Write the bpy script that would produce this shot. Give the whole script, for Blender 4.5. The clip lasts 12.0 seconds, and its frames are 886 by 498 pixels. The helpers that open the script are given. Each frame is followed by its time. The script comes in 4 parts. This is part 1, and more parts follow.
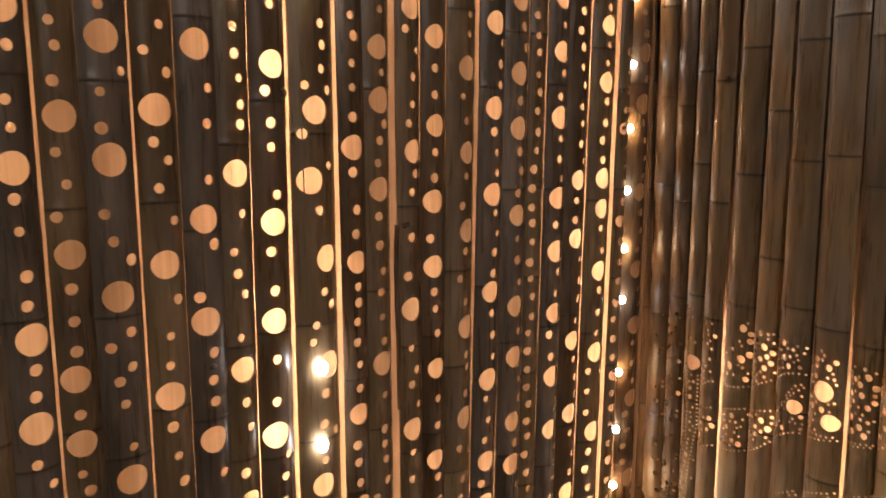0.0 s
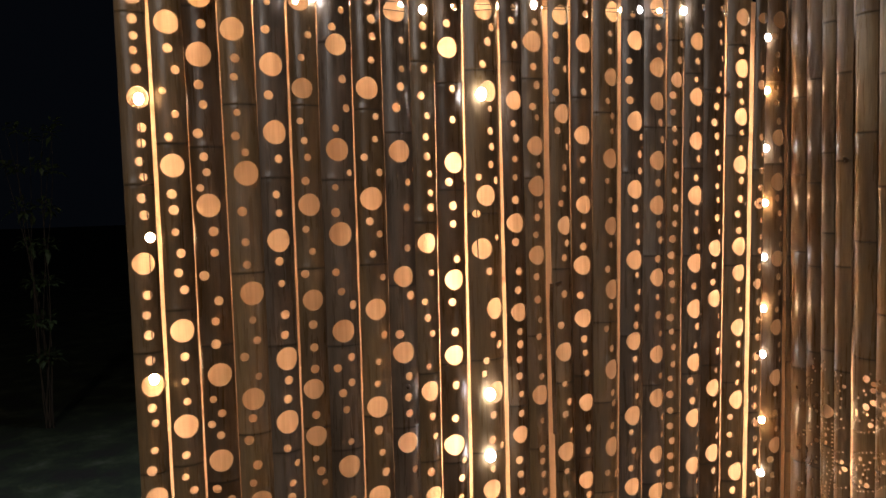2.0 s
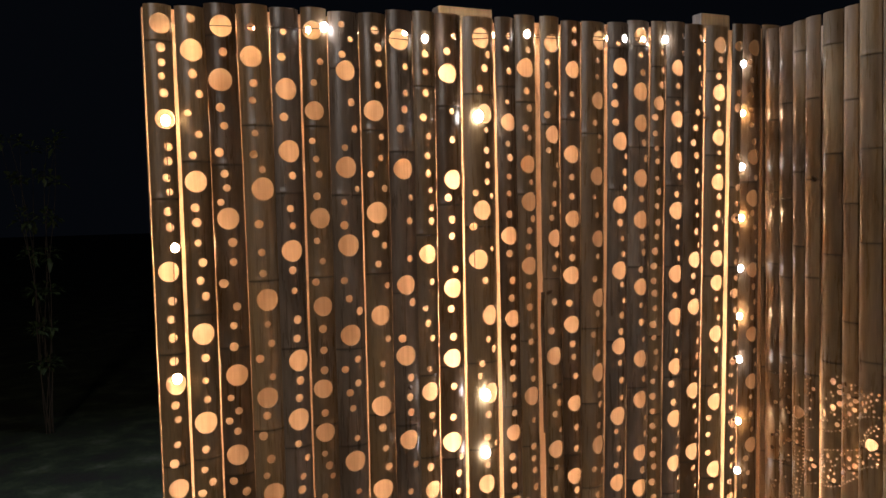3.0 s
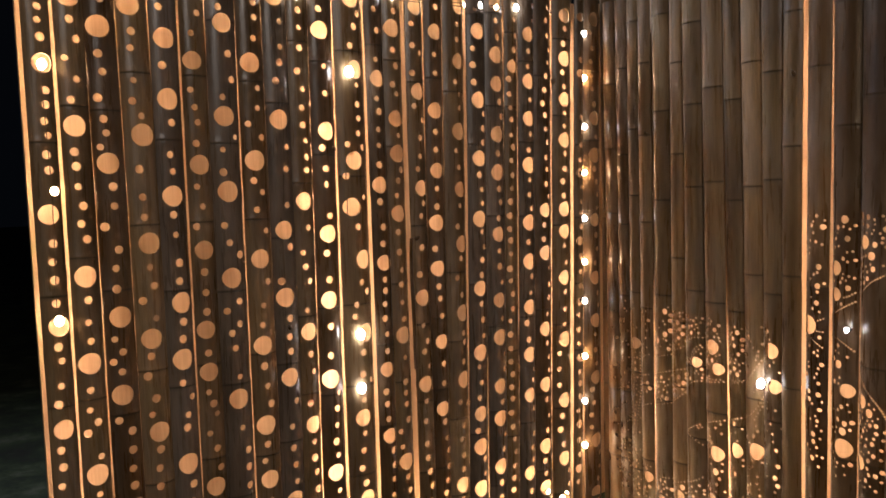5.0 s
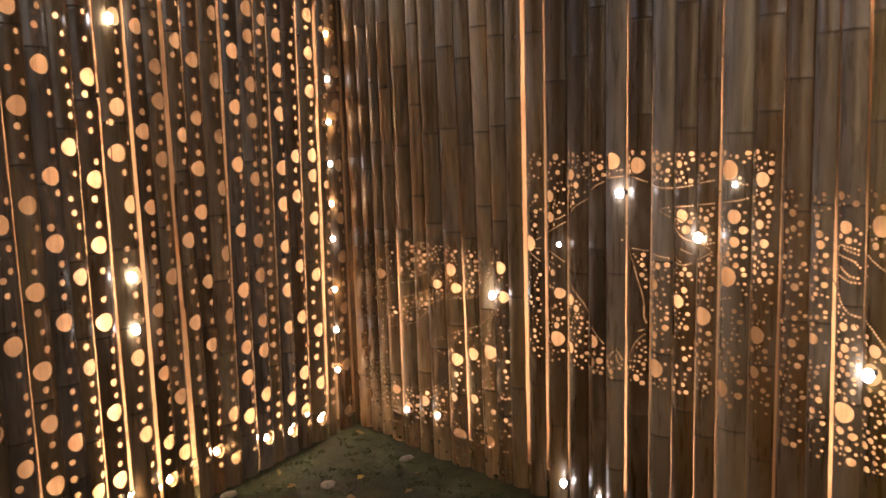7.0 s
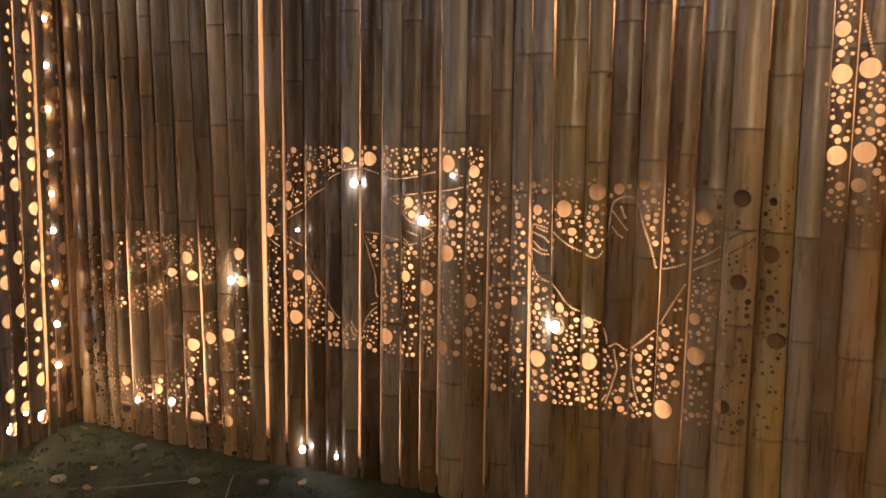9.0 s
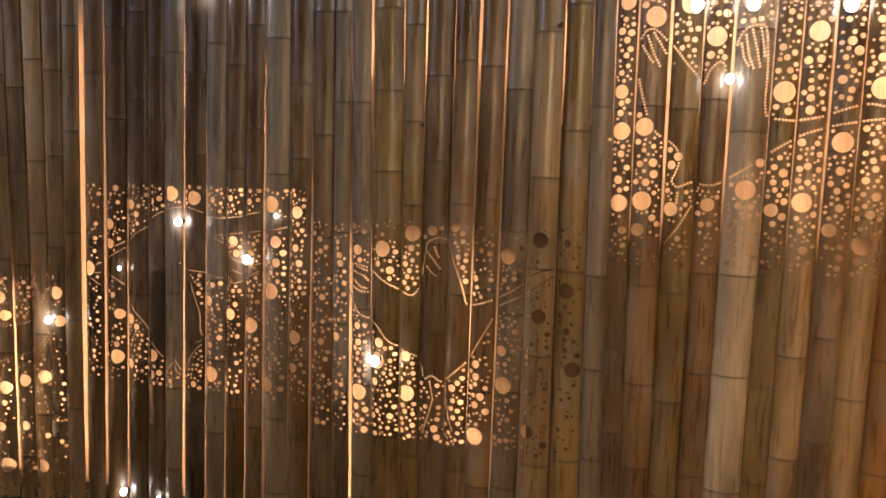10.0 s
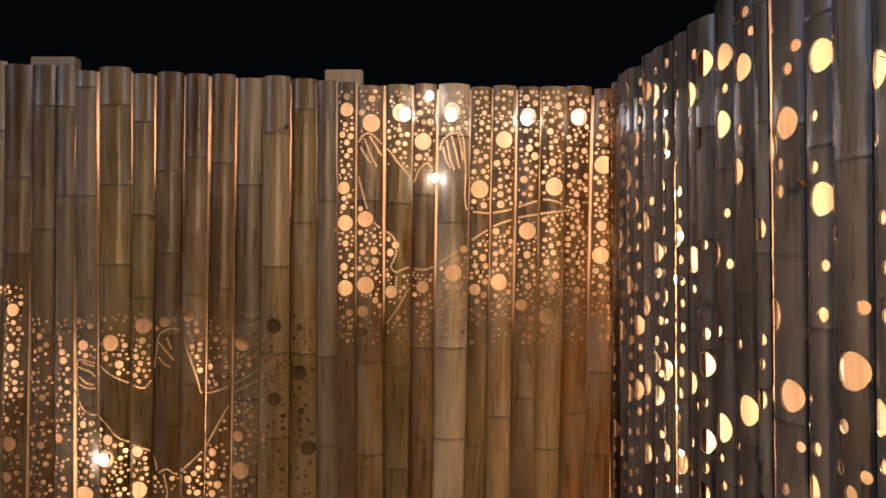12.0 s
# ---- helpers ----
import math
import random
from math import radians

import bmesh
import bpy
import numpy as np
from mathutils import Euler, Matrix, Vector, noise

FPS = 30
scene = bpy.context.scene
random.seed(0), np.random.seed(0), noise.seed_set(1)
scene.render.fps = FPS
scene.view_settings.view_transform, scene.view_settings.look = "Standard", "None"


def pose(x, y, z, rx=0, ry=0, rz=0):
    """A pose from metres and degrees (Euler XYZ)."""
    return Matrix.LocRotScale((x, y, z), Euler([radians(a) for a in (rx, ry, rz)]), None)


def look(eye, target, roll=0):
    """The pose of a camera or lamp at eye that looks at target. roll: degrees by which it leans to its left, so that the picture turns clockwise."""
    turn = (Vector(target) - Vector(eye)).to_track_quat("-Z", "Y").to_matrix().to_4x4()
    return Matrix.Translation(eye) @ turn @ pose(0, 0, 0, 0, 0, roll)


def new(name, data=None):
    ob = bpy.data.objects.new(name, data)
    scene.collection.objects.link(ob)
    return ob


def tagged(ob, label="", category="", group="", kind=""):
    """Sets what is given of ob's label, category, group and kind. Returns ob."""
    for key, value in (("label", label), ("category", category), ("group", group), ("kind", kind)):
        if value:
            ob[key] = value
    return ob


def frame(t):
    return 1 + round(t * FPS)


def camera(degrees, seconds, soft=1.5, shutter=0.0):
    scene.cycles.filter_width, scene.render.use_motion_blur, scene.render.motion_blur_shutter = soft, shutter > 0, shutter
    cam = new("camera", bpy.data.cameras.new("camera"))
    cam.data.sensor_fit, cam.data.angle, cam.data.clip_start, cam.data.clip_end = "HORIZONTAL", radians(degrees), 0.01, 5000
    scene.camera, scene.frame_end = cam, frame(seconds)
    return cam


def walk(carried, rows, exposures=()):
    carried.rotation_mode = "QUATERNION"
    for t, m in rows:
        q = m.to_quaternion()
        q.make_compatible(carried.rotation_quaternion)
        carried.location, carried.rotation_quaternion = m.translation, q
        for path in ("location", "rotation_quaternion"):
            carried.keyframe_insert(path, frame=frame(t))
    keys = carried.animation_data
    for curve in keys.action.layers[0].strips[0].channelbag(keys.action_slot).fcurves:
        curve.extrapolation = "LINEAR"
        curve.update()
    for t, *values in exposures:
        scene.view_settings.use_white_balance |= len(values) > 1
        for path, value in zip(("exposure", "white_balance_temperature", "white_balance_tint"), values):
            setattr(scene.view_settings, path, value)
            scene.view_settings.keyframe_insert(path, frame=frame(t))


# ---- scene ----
from mathutils.geometry import delaunay_2d_cdt

cam = camera(56.1, 12.0, 1.5, 0.15)
PATH = [
    (0, (0.077, 0.038, 1.601), (0.796, 1.876, 1.274), -0.4),
    (0.5, (0.028, -0.091, 1.626), (0.561, 1.818, 1.357), -0.4),
    (1, (0.055, -0.229, 1.625), (0.457, 1.718, 1.405), -0.8),
    (1.5, (0.103, -0.413, 1.623), (0.405, 1.554, 1.431), -1.2),
    (2, (0.058, -0.588, 1.626), (0.307, 1.392, 1.486), -1.8),
    (2.5, (0.017, -0.720, 1.641), (0.265, 1.260, 1.505), -1.8),
    (3, (-0.014, -0.787, 1.641), (0.269, 1.189, 1.526), -1.5),
    (4.8, (-0.106, -0.945, 1.493), (0.490, 0.960, 1.365), -1.7),
    (5, (-0.156, -0.974, 1.492), (0.483, 0.915, 1.346), -2.0),
    (5.5, (-0.166, -1.038, 1.466), (0.618, 0.792, 1.272), -2.4),
    (6, (-0.251, -1.075, 1.469), (0.737, 0.646, 1.223), -2.5),
    (6.5, (-0.458, -1.087, 1.458), (0.660, 0.550, 1.194), -2.6),
    (7, (-0.560, -1.156, 1.460), (0.701, 0.372, 1.185), -2.2),
    (7.2, (-0.585, -1.191, 1.456), (0.751, 0.270, 1.172), -2.0),
    (8.8, (-0.895, -1.197, 1.430), (0.809, -0.190, 1.140), -0.2),
    (9, (-0.940, -1.230, 1.416), (0.791, -0.264, 1.146), 0.1),
    (9.5, (-0.982, -1.300, 1.439), (0.823, -0.473, 1.196), 0.5),
    (10, (-1.020, -1.383, 1.469), (0.864, -0.741, 1.272), 1.1),
    (10.5, (-1.098, -1.418, 1.450), (0.837, -0.931, 1.317), 1.3),
    (11, (-1.134, -1.408, 1.454), (0.846, -1.135, 1.403), 0.9),
    (11.5, (-1.192, -1.372, 1.454), (0.805, -1.255, 1.452), 0.4),
    (12, (-1.249, -1.350, 1.460), (0.750, -1.381, 1.487), -0.2),
]
# the camera opens up a little while the dark sky fills more of the picture
EXPOSURES = ((0, 0.05), (1, 0.0), (2, 0.1), (3, 0.18), (5, 0.0), (7, 0.03), (9.5, 0.05), (11, 0.04), (12, -0.06))
walk(cam, [(t, look(eye, target, roll)) for t, eye, target, roll in PATH], EXPOSURES)


# ---- world and light ----
world = bpy.data.worlds.new("night")
world.use_nodes = True
bg = world.node_tree.nodes["Background"]
bg.inputs["Color"].default_value = (0.5, 0.65, 1.0, 1)
bg.inputs["Strength"].default_value = 0.0025
scene.world = world

WARM = (1.0, 0.69, 0.46)
GLOW = 0.24      # the led tapes inside the screens
SIDE_FILL = 122.0    # added pale cool fill, unseen, beyond the first screen
FRONT_FILL = 82.0     # added fill for the first screen, unseen, beyond the side screen
SPOT = 18.0     # unseen warm lamp, added for the warm light on the picture screen


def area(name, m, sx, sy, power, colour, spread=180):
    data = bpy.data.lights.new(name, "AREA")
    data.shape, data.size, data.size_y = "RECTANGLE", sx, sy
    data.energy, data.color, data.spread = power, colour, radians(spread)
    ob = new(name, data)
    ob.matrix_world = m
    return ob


# two fill lamps added out of view to brighten the screens
area("side_fill", look((-0.5, 4.5, 4.6), (0.6, -2.1, 1.2)), 0.9, 0.9, SIDE_FILL, (0.66, 0.77, 1.0))
area("front_fill", look((-1.5, -4.8, 3.9), (0.8, 1.5, 1.0)), 0.4, 0.4, FRONT_FILL, (1.0, 0.88, 0.80))
area("warm_spot", look((-2.3, -1.75, 2.2), (1.8, -1.5, 0.35)), 0.25, 0.25, SPOT, (1.0, 0.70, 0.38), 75)


# ---- materials ----
def material(name):
    m = bpy.data.materials.new(name)
    m.use_nodes = True
    nt = m.node_tree
    return m, nt, nt.nodes["Principled BSDF"]


def node(nt, kind, **values):
    n = nt.nodes.new(kind)
    for k, v in values.items():
        n.inputs[k.replace("_", " ")].default_value = v
    return n


def ramp(nt, source, stops):
    r = nt.nodes.new("ShaderNodeValToRGB")
    while len(r.color_ramp.elements) < len(stops):
        r.color_ramp.elements.new(0.5)
    for e, (p, c) in zip(r.color_ramp.elements, stops):
        e.position, e.color = p, (*c, 1)
    nt.links.new(source, r.inputs[0])
    return r.outputs[0]


def mix(nt, kind, fac, a, b):
    n = nt.nodes.new("ShaderNodeMix")
    n.data_type, n.blend_type = "RGBA", kind
    for socket, v in ((n.inputs[0], fac), (n.inputs[6], a), (n.inputs[7], b)):
        if hasattr(v, "links"):
            nt.links.new(v, socket)
        else:
            socket.default_value = v if isinstance(v, float) else (*v, 1)
    return n.outputs[2]


def bamboo_material():
    m, nt, p = material("bamboo")
    L = nt.links.new
    tc = nt.nodes.new("ShaderNodeTexCoord")
    info = nt.nodes.new("ShaderNodeObjectInfo")
    off = nt.nodes.new("ShaderNodeVectorMath")
    off.operation = "MULTIPLY_ADD"
    comb = nt.nodes.new("ShaderNodeCombineXYZ")
    for i in range(3):
        L(info.outputs["Random"], comb.inputs[i])
    L(comb.outputs[0], off.inputs[0])
    off.inputs[1].default_value = (31, 17, 53)
    L(tc.outputs["Object"], off.inputs[2])
    def stretched(sx, sz, scale, detail):
        mp = node(nt, "ShaderNodeMapping", Scale=(sx, sx, sz))
        L(off.outputs[0], mp.inputs[0])
        n = node(nt, "ShaderNodeTexNoise", Scale=scale, Detail=detail, Roughness=0.6)
        L(mp.outputs[0], n.inputs["Vector"])
        return n.outputs["Fac"]
    fibre = stretched(1, 0.03, 420, 4)
    streak = stretched(1, 0.08, 60, 3)
    blotch = stretched(1, 0.35, 9, 4)
    tone = info.outputs["Color"]
    c = mix(nt, "MULTIPLY", 0.55, tone, ramp(nt, fibre, ((0.3, (0.62, 0.6, 0.56)), (0.7, (1.15, 1.12, 1.05)))))
    c = mix(nt, "MULTIPLY", 0.7, c, ramp(nt, streak, ((0.3, (0.72, 0.68, 0.62)), (0.65, (1.1, 1.1, 1.1)))))
    c = mix(nt, "MIX", ramp(nt, blotch, ((0.45, (0, 0, 0)), (0.75, (0.6, 0.6, 0.6)))), c, (0.24, 0.205, 0.185))
    # brown stains, plus light reflected from the holes painted as paler patches
    stain_and_glow = stretched(1, 0.22, 5, 3)
    c = mix(nt, "MULTIPLY", 1.0, c, ramp(nt, stain_and_glow, ((0.34, (0.52, 0.47, 0.42)), (0.52, (1.0, 0.98, 0.95)), (0.68, (1.28, 1.26, 1.22)))))
    joint = nt.nodes.new("ShaderNodeAttribute")
    joint.attribute_name = "internode"
    c = mix(nt, "MULTIPLY", 1.0, c, ramp(nt, joint.outputs["Fac"], ((0.0, (0.80, 0.77, 0.74)), (0.5, (1.0, 0.98, 0.94)), (1.0, (1.12, 1.12, 1.12)))))
    ring = nt.nodes.new("ShaderNodeAttribute")
    ring.attribute_name = "ring"
    c = mix(nt, "MIX", ring.outputs["Fac"], c, (0.06, 0.045, 0.03))
    L(c, p.inputs["Base Color"])
    r = ramp(nt, streak, ((0.3, (0.22, 0.22, 0.22)), (0.7, (0.42, 0.42, 0.42))))
    L(r, p.inputs["Roughness"])
    b = node(nt, "ShaderNodeBump", Strength=0.25, Distance=0.002)
    L(fibre, b.inputs["Height"])
    L(b.outputs[0], p.inputs["Normal"])
    return m


def wood_material(name, dark, light, rough=0.6, grain=60):
    m, nt, p = material(name)
    L = nt.links.new
    tc = nt.nodes.new("ShaderNodeTexCoord")
    info = nt.nodes.new("ShaderNodeObjectInfo")
    add = nt.nodes.new("ShaderNodeVectorMath")
    L(tc.outputs["Object"], add.inputs[0])
    L(info.outputs["Random"], add.inputs[1])
    mp = node(nt, "ShaderNodeMapping", Scale=(1, 1, 0.06))
    L(add.outputs[0], mp.inputs[0])
    n = node(nt, "ShaderNodeTexNoise", Scale=float(grain), Detail=5.0, Roughness=0.6, Distortion=0.4)
    L(mp.outputs[0], n.inputs["Vector"])
    big = node(nt, "ShaderNodeTexNoise", Scale=3.0, Detail=3.0)
    L(add.outputs[0], big.inputs["Vector"])
    c = ramp(nt, n.outputs["Fac"], ((0.3, dark), (0.7, light)))
    c = mix(nt, "MULTIPLY", 0.5, c, ramp(nt, big.outputs["Fac"], ((0.3, (0.75, 0.72, 0.7)), (0.7, (1.1, 1.1, 1.1)))))
    L(c, p.inputs["Base Color"])
    p.inputs["Roughness"].default_value = rough
    b = node(nt, "ShaderNodeBump", Strength=0.3, Distance=0.002)
    L(n.outputs["Fac"], b.inputs["Height"])
    L(b.outputs[0], p.inputs["Normal"])
    return m


def plain_material(name, colour, rough=0.5, glow=0.0, glow_colour=(1, 1, 1)):
    m, nt, p = material(name)
    p.inputs["Base Color"].default_value = (*colour, 1)
    p.inputs["Roughness"].default_value = rough
    p.inputs["Emission Color"].default_value = (*glow_colour, 1)
    p.inputs["Emission Strength"].default_value = glow
    return m


def ground_material():
    m, nt, p = material("mossy_soil")
    L = nt.links.new
    tc = nt.nodes.new("ShaderNodeTexCoord")
    n1 = node(nt, "ShaderNodeTexNoise", Scale=3.5, Detail=6.0, Roughness=0.65)
    n2 = node(nt, "ShaderNodeTexNoise", Scale=55.0, Detail=5.0, Roughness=0.7)
    for n in (n1, n2):
        L(tc.outputs["Object"], n.inputs["Vector"])
    c = ramp(nt, n1.outputs["Fac"], ((0.36, (0.030, 0.025, 0.015)), (0.47, (0.032, 0.041, 0.015)), (0.57, (0.058, 0.073, 0.028)), (0.68, (0.13, 0.13, 0.08))))
    c = mix(nt, "MULTIPLY", 0.8, c, ramp(nt, n2.outputs["Fac"], ((0.3, (0.4, 0.4, 0.4)), (0.7, (1.3, 1.3, 1.2)))))
    L(c, p.inputs["Base Color"])
    p.inputs["Roughness"].default_value = 0.8
    b = node(nt, "ShaderNodeBump", Strength=0.8, Distance=0.012)
    L(n2.outputs["Fac"], b.inputs["Height"])
    L(b.outputs[0], p.inputs["Normal"])
    return m


BAMBOO = bamboo_material()
BOARD = wood_material("backing_ply", (0.52, 0.33, 0.19), (0.70, 0.47, 0.29), 0.7, 45)
TIMBER = wood_material("grey_timber", (0.22, 0.17, 0.12), (0.36, 0.29, 0.21), 0.7, 70)
# dark brown that puts the shade inside the unlit holes into colour
HOLE_DARK = wood_material("hole_dark", (0.075, 0.042, 0.020), (0.13, 0.075, 0.036), 0.7, 60)
GROUND = ground_material()
BULB = plain_material("lit_bulb", (0.9, 0.9, 0.9), 0.3, 45.0, (0.97, 0.97, 1.0))
BRIGHT = plain_material("bright_bulb", (0.9, 0.9, 0.9), 0.3, 150.0, (1.0, 0.70, 0.42))
SOCKET = plain_material("black_plastic", (0.02, 0.02, 0.02), 0.45)


# ---- building helpers ----
def mesh_object(name, verts, faces, mat, parent=None, label="", smooth=None):
    me = bpy.data.meshes.new(name)
    me.from_pydata(verts, [], faces)
    me.materials.append(mat)
    if smooth is not None:
        me.polygons.foreach_set("use_smooth", smooth)
    me.update()
    ob = new(name, me)
    ob.parent = parent
    if label:
        ob["label"] = label
    return ob


def part(name, bm, mat, parent=None, label=""):
    me = bpy.data.meshes.new(name)
    bm.to_mesh(me)
    bm.free()
    me.materials.append(mat)
    ob = new(name, me)
    ob.parent = parent
    if label:
        ob["label"] = label
    return ob


def box(x0, x1, y0, y1, z0, z1, bevel=0.003):
    bm = bmesh.new()
    bmesh.ops.create_cube(bm, size=1)
    for v in bm.verts:
        v.co = ((x0 + x1) / 2 + v.co.x * (x1 - x0), (y0 + y1) / 2 + v.co.y * (y1 - y0), (z0 + z1) / 2 + v.co.z * (z1 - z0))
    if bevel:
        bmesh.ops.bevel(bm, geom=bm.edges[:], offset=bevel, segments=2, affect="EDGES")
    return bm


PHI = radians(48)
# the colours of the weathered culms; y has warm light put into its colour
TONES = {"d": (0.095, 0.060, 0.034), "b": (0.165, 0.102, 0.052), "o": (0.215, 0.148, 0.060), "g": (0.225, 0.183, 0.148), "p": (0.34, 0.285, 0.23), "t": (0.29, 0.205, 0.115), "c": (0.24, 0.125, 0.045), "v": (0.125, 0.110, 0.108), "y": (0.37, 0.255, 0.145), "w": (0.090, 0.077, 0.076)}


def pole_mesh(width, z0, z1, holes, knots, bow, tones, arc, thick, taper):
    """A split bamboo pole, drilled straight through from the front. Local x across, -y to the front, z up."""
    half = width / 2
    r = half / math.sin(arc)
    K = 8
    cols = [half * math.sin(arc * (2 * i / K - 1)) / math.sin(arc) for i in range(K + 1)]
    levels = {z0, z1}
    for k in knots:
        levels.update(k + d for d in (-0.016, -0.007, -0.0025, 0.0, 0.003, 0.008, 0.018))
    z = z0 + 0.2
    while z < z1 - 0.1:
        levels.add(z)
        z += 0.2
    levels = sorted(q for q in levels if z0 <= q <= z1)
    pts, edges = [], []
    for row in levels:
        base = len(pts)
        pts += [Vector((c, row)) for c in cols]
        edges += [(base + i, base + i + 1) for i in range(K)]
        if base:
            edges += [(base - K - 1 + i, base + i) for i in range(K + 1)]
    for hx, hz, hr in holes:
        n = 20 if hr > 0.02 else 12 if hr > 0.008 else 8 if hr > 0.0037 else 6
        base = len(pts)
        pts += [Vector((hx + hr * math.cos(2 * math.pi * i / n), hz + hr * math.sin(2 * math.pi * i / n))) for i in range(n)]
        edges += [(base + i, base + (i + 1) % n) for i in range(n)]
    out = delaunay_2d_cdt(pts, edges, [], 0, 1e-5, False)
    v2 = np.array([tuple(p) for p in out[0]])
    tri = np.array([f for f in out[2] if len(f) == 3])
    cen = v2[tri].mean(axis=1)
    keep = np.ones(len(tri), bool)
    for hx, hz, hr in holes:
        n = 20 if hr > 0.02 else 12 if hr > 0.008 else 8 if hr > 0.0037 else 6
        near = np.nonzero((abs(cen[:, 0] - hx) < hr) & (abs(cen[:, 1] - hz) < hr))[0]
        if len(near):
            d = cen[near] - (hx, hz)
            a = np.mod(np.arctan2(d[:, 1], d[:, 0]), 2 * math.pi / n) - math.pi / n
            keep[near[np.hypot(d[:, 0], d[:, 1]) * np.cos(a) < hr * math.cos(math.pi / n)]] = False
    tri = tri[keep]
    a, b, c = (v2[tri[:, i]] for i in range(3))
    area2 = (b[:, 0] - a[:, 0]) * (c[:, 1] - a[:, 1]) - (b[:, 1] - a[:, 1]) * (c[:, 0] - a[:, 0])
    tri[area2 < 0] = tri[area2 < 0][:, ::-1]
    x, zz = v2[:, 0], v2[:, 1]
    bulge = np.zeros(len(x))
    ring = np.zeros(len(x))
    for k in knots:
        d = zz - k
        bulge += 0.0022 * np.exp(-(d / 0.010) ** 2) - 0.0022 * np.exp(-((d + 0.003) / 0.0022) ** 2)
        ring += 0.8 * np.exp(-((d + 0.003) / 0.0035) ** 2)
    depth = np.sqrt(np.maximum(r * r - x * x, 0)) - r * math.cos(arc) + bulge
    t = (zz - z0) / (z1 - z0)
    sway = bow[0] * np.sin(t * math.pi * bow[2]) 
    front = np.stack([x * (1 + taper * (2 * t - 1)) + sway, -depth + bow[1] * np.sin(t * math.pi), zz], 1)
    n = len(front)
    back = front + (0, thick, 0)
    edge = {}
    for f in tri:
        for i in range(3):
            e = (int(f[i]), int(f[(i + 1) % 3]))
            if (e[1], e[0]) in edge:
                del edge[(e[1], e[0])]
            else:
                edge[e] = True
    rim = np.array(list(edge))
    m = len(rim)
    verts = np.concatenate([front, back, front[rim[:, 0]], front[rim[:, 1]], back[rim[:, 1]], back[rim[:, 0]]])
    quad = np.stack([2 * n + np.arange(m) + m * i for i in (0, 3, 2, 1)], 1)
    faces = tri.tolist() + (tri[:, ::-1] + n).tolist() + quad.tolist()
    smooth = [True] * (2 * len(tri)) + [False] * m
    rings = np.concatenate([ring, ring, np.zeros(4 * m)])
    shade = np.array(tones)[np.searchsorted(np.array(knots), zz - 0.0005)]
    shades = np.concatenate([shade, shade, shade[rim[:, 0]], shade[rim[:, 1]], shade[rim[:, 1]], shade[rim[:, 0]]])
    return verts, faces, smooth, np.clip(rings, 0, 0.85), shades


class Screen:
    """One bamboo screen: an Empty at its foot, poles in front, boards behind. s runs to the right as one faces it."""

    def __init__(self, name, origin, d, label, depth=0.15, arc=PHI, thick=0.005):
        d = Vector((*d, 0)).normalized()
        n = Vector((d.y, -d.x, 0))
        self.m = Matrix(((d.x, -n.x, 0, origin[0]), (d.y, -n.y, 0, origin[1]), (0, 0, 1, 0), (0, 0, 0, 1)))
        self.root = tagged(new(name), label, "bamboo screen", kind="structure")
        self.root.matrix_world = self.m
        self.rng = random.Random(name)
        self.depth, self.arc, self.thick = depth, arc, thick

    def pole(self, s, width, top, holes=(), tilt=0.0, knots=None, z0=-0.10, push=0.0, label="", tone="b", taper=0.0):
        rng = self.rng
        if knots is None:
            knots, z = [], rng.uniform(0.1, 0.4)
            while z < top - 0.04:
                knots.append(z)
                z += rng.uniform(0.26, 0.46)
        holes = [h for h in holes if abs(h[0]) + h[2] < width / 2 - 0.002 and z0 + 0.01 < h[1] - h[2] and h[1] + h[2] < top - 0.01]
        bow = (rng.uniform(-0.003, 0.003), rng.uniform(-0.004, 0.004), rng.choice((1, 2)))
        tones = [rng.random() for _ in range(len(knots) + 1)]
        verts, faces, smooth, ring, shade = pole_mesh(width, z0, top, holes, knots, bow, tones, self.arc, self.thick, taper)
        ob = mesh_object("bamboo_pole", verts, faces, BAMBOO, self.root, label, smooth)
        att = ob.data.attributes.new("ring", "FLOAT", "POINT")
        att.data.foreach_set("value", ring)
        att = ob.data.attributes.new("internode", "FLOAT", "POINT")
        att.data.foreach_set("value", shade)
        k = rng.uniform(0.88, 1.14)
        ob.color = (*(k * q for q in TONES[tone]), 1)
        # the fronts of all poles lie about in one plane
        bulge = width / 2 / math.sin(self.arc) * (1 - math.cos(self.arc))
        ob.location = (s, bulge * 0.8 + push + rng.uniform(-0.003, 0.003), 0)
        ob.rotation_euler = (0, math.atan(tilt), rng.uniform(-0.10, 0.10))
        return ob

    def board(self, s0, s1, z0, z1, rise=0.0):
        y = self.depth
        s, first = s0, z1
        while s < s1 - 0.02:
            w = min(self.rng.uniform(0.26, 0.34), s1 - s)
            z1 = first + rise * (s - s0)
            part("board", box(s + 0.0003, s + w - 0.0003, y, y + 0.018, z0, z1 + self.rng.uniform(-0.01, 0.0), 0), BOARD, self.root)
            s += w

    def rail(self, s0, s1, z):
        part("rail", box(s0, s1, 0.055, 0.08, z - 0.022, z + 0.022), TIMBER, self.root)

    def tape(self, s, z0, z1, power):
        """A warm led tape inside the screen, shining on the boards."""
        m = self.m @ pose(s, 0.06, (z0 + z1) / 2, 90, 0, 0)
        area("led_tape", m, 0.012, z1 - z0, power * GLOW * (z1 - z0), WARM)

    def place(self, s, y, z):
        return self.m @ Vector((s, y, z))


BULBS = []


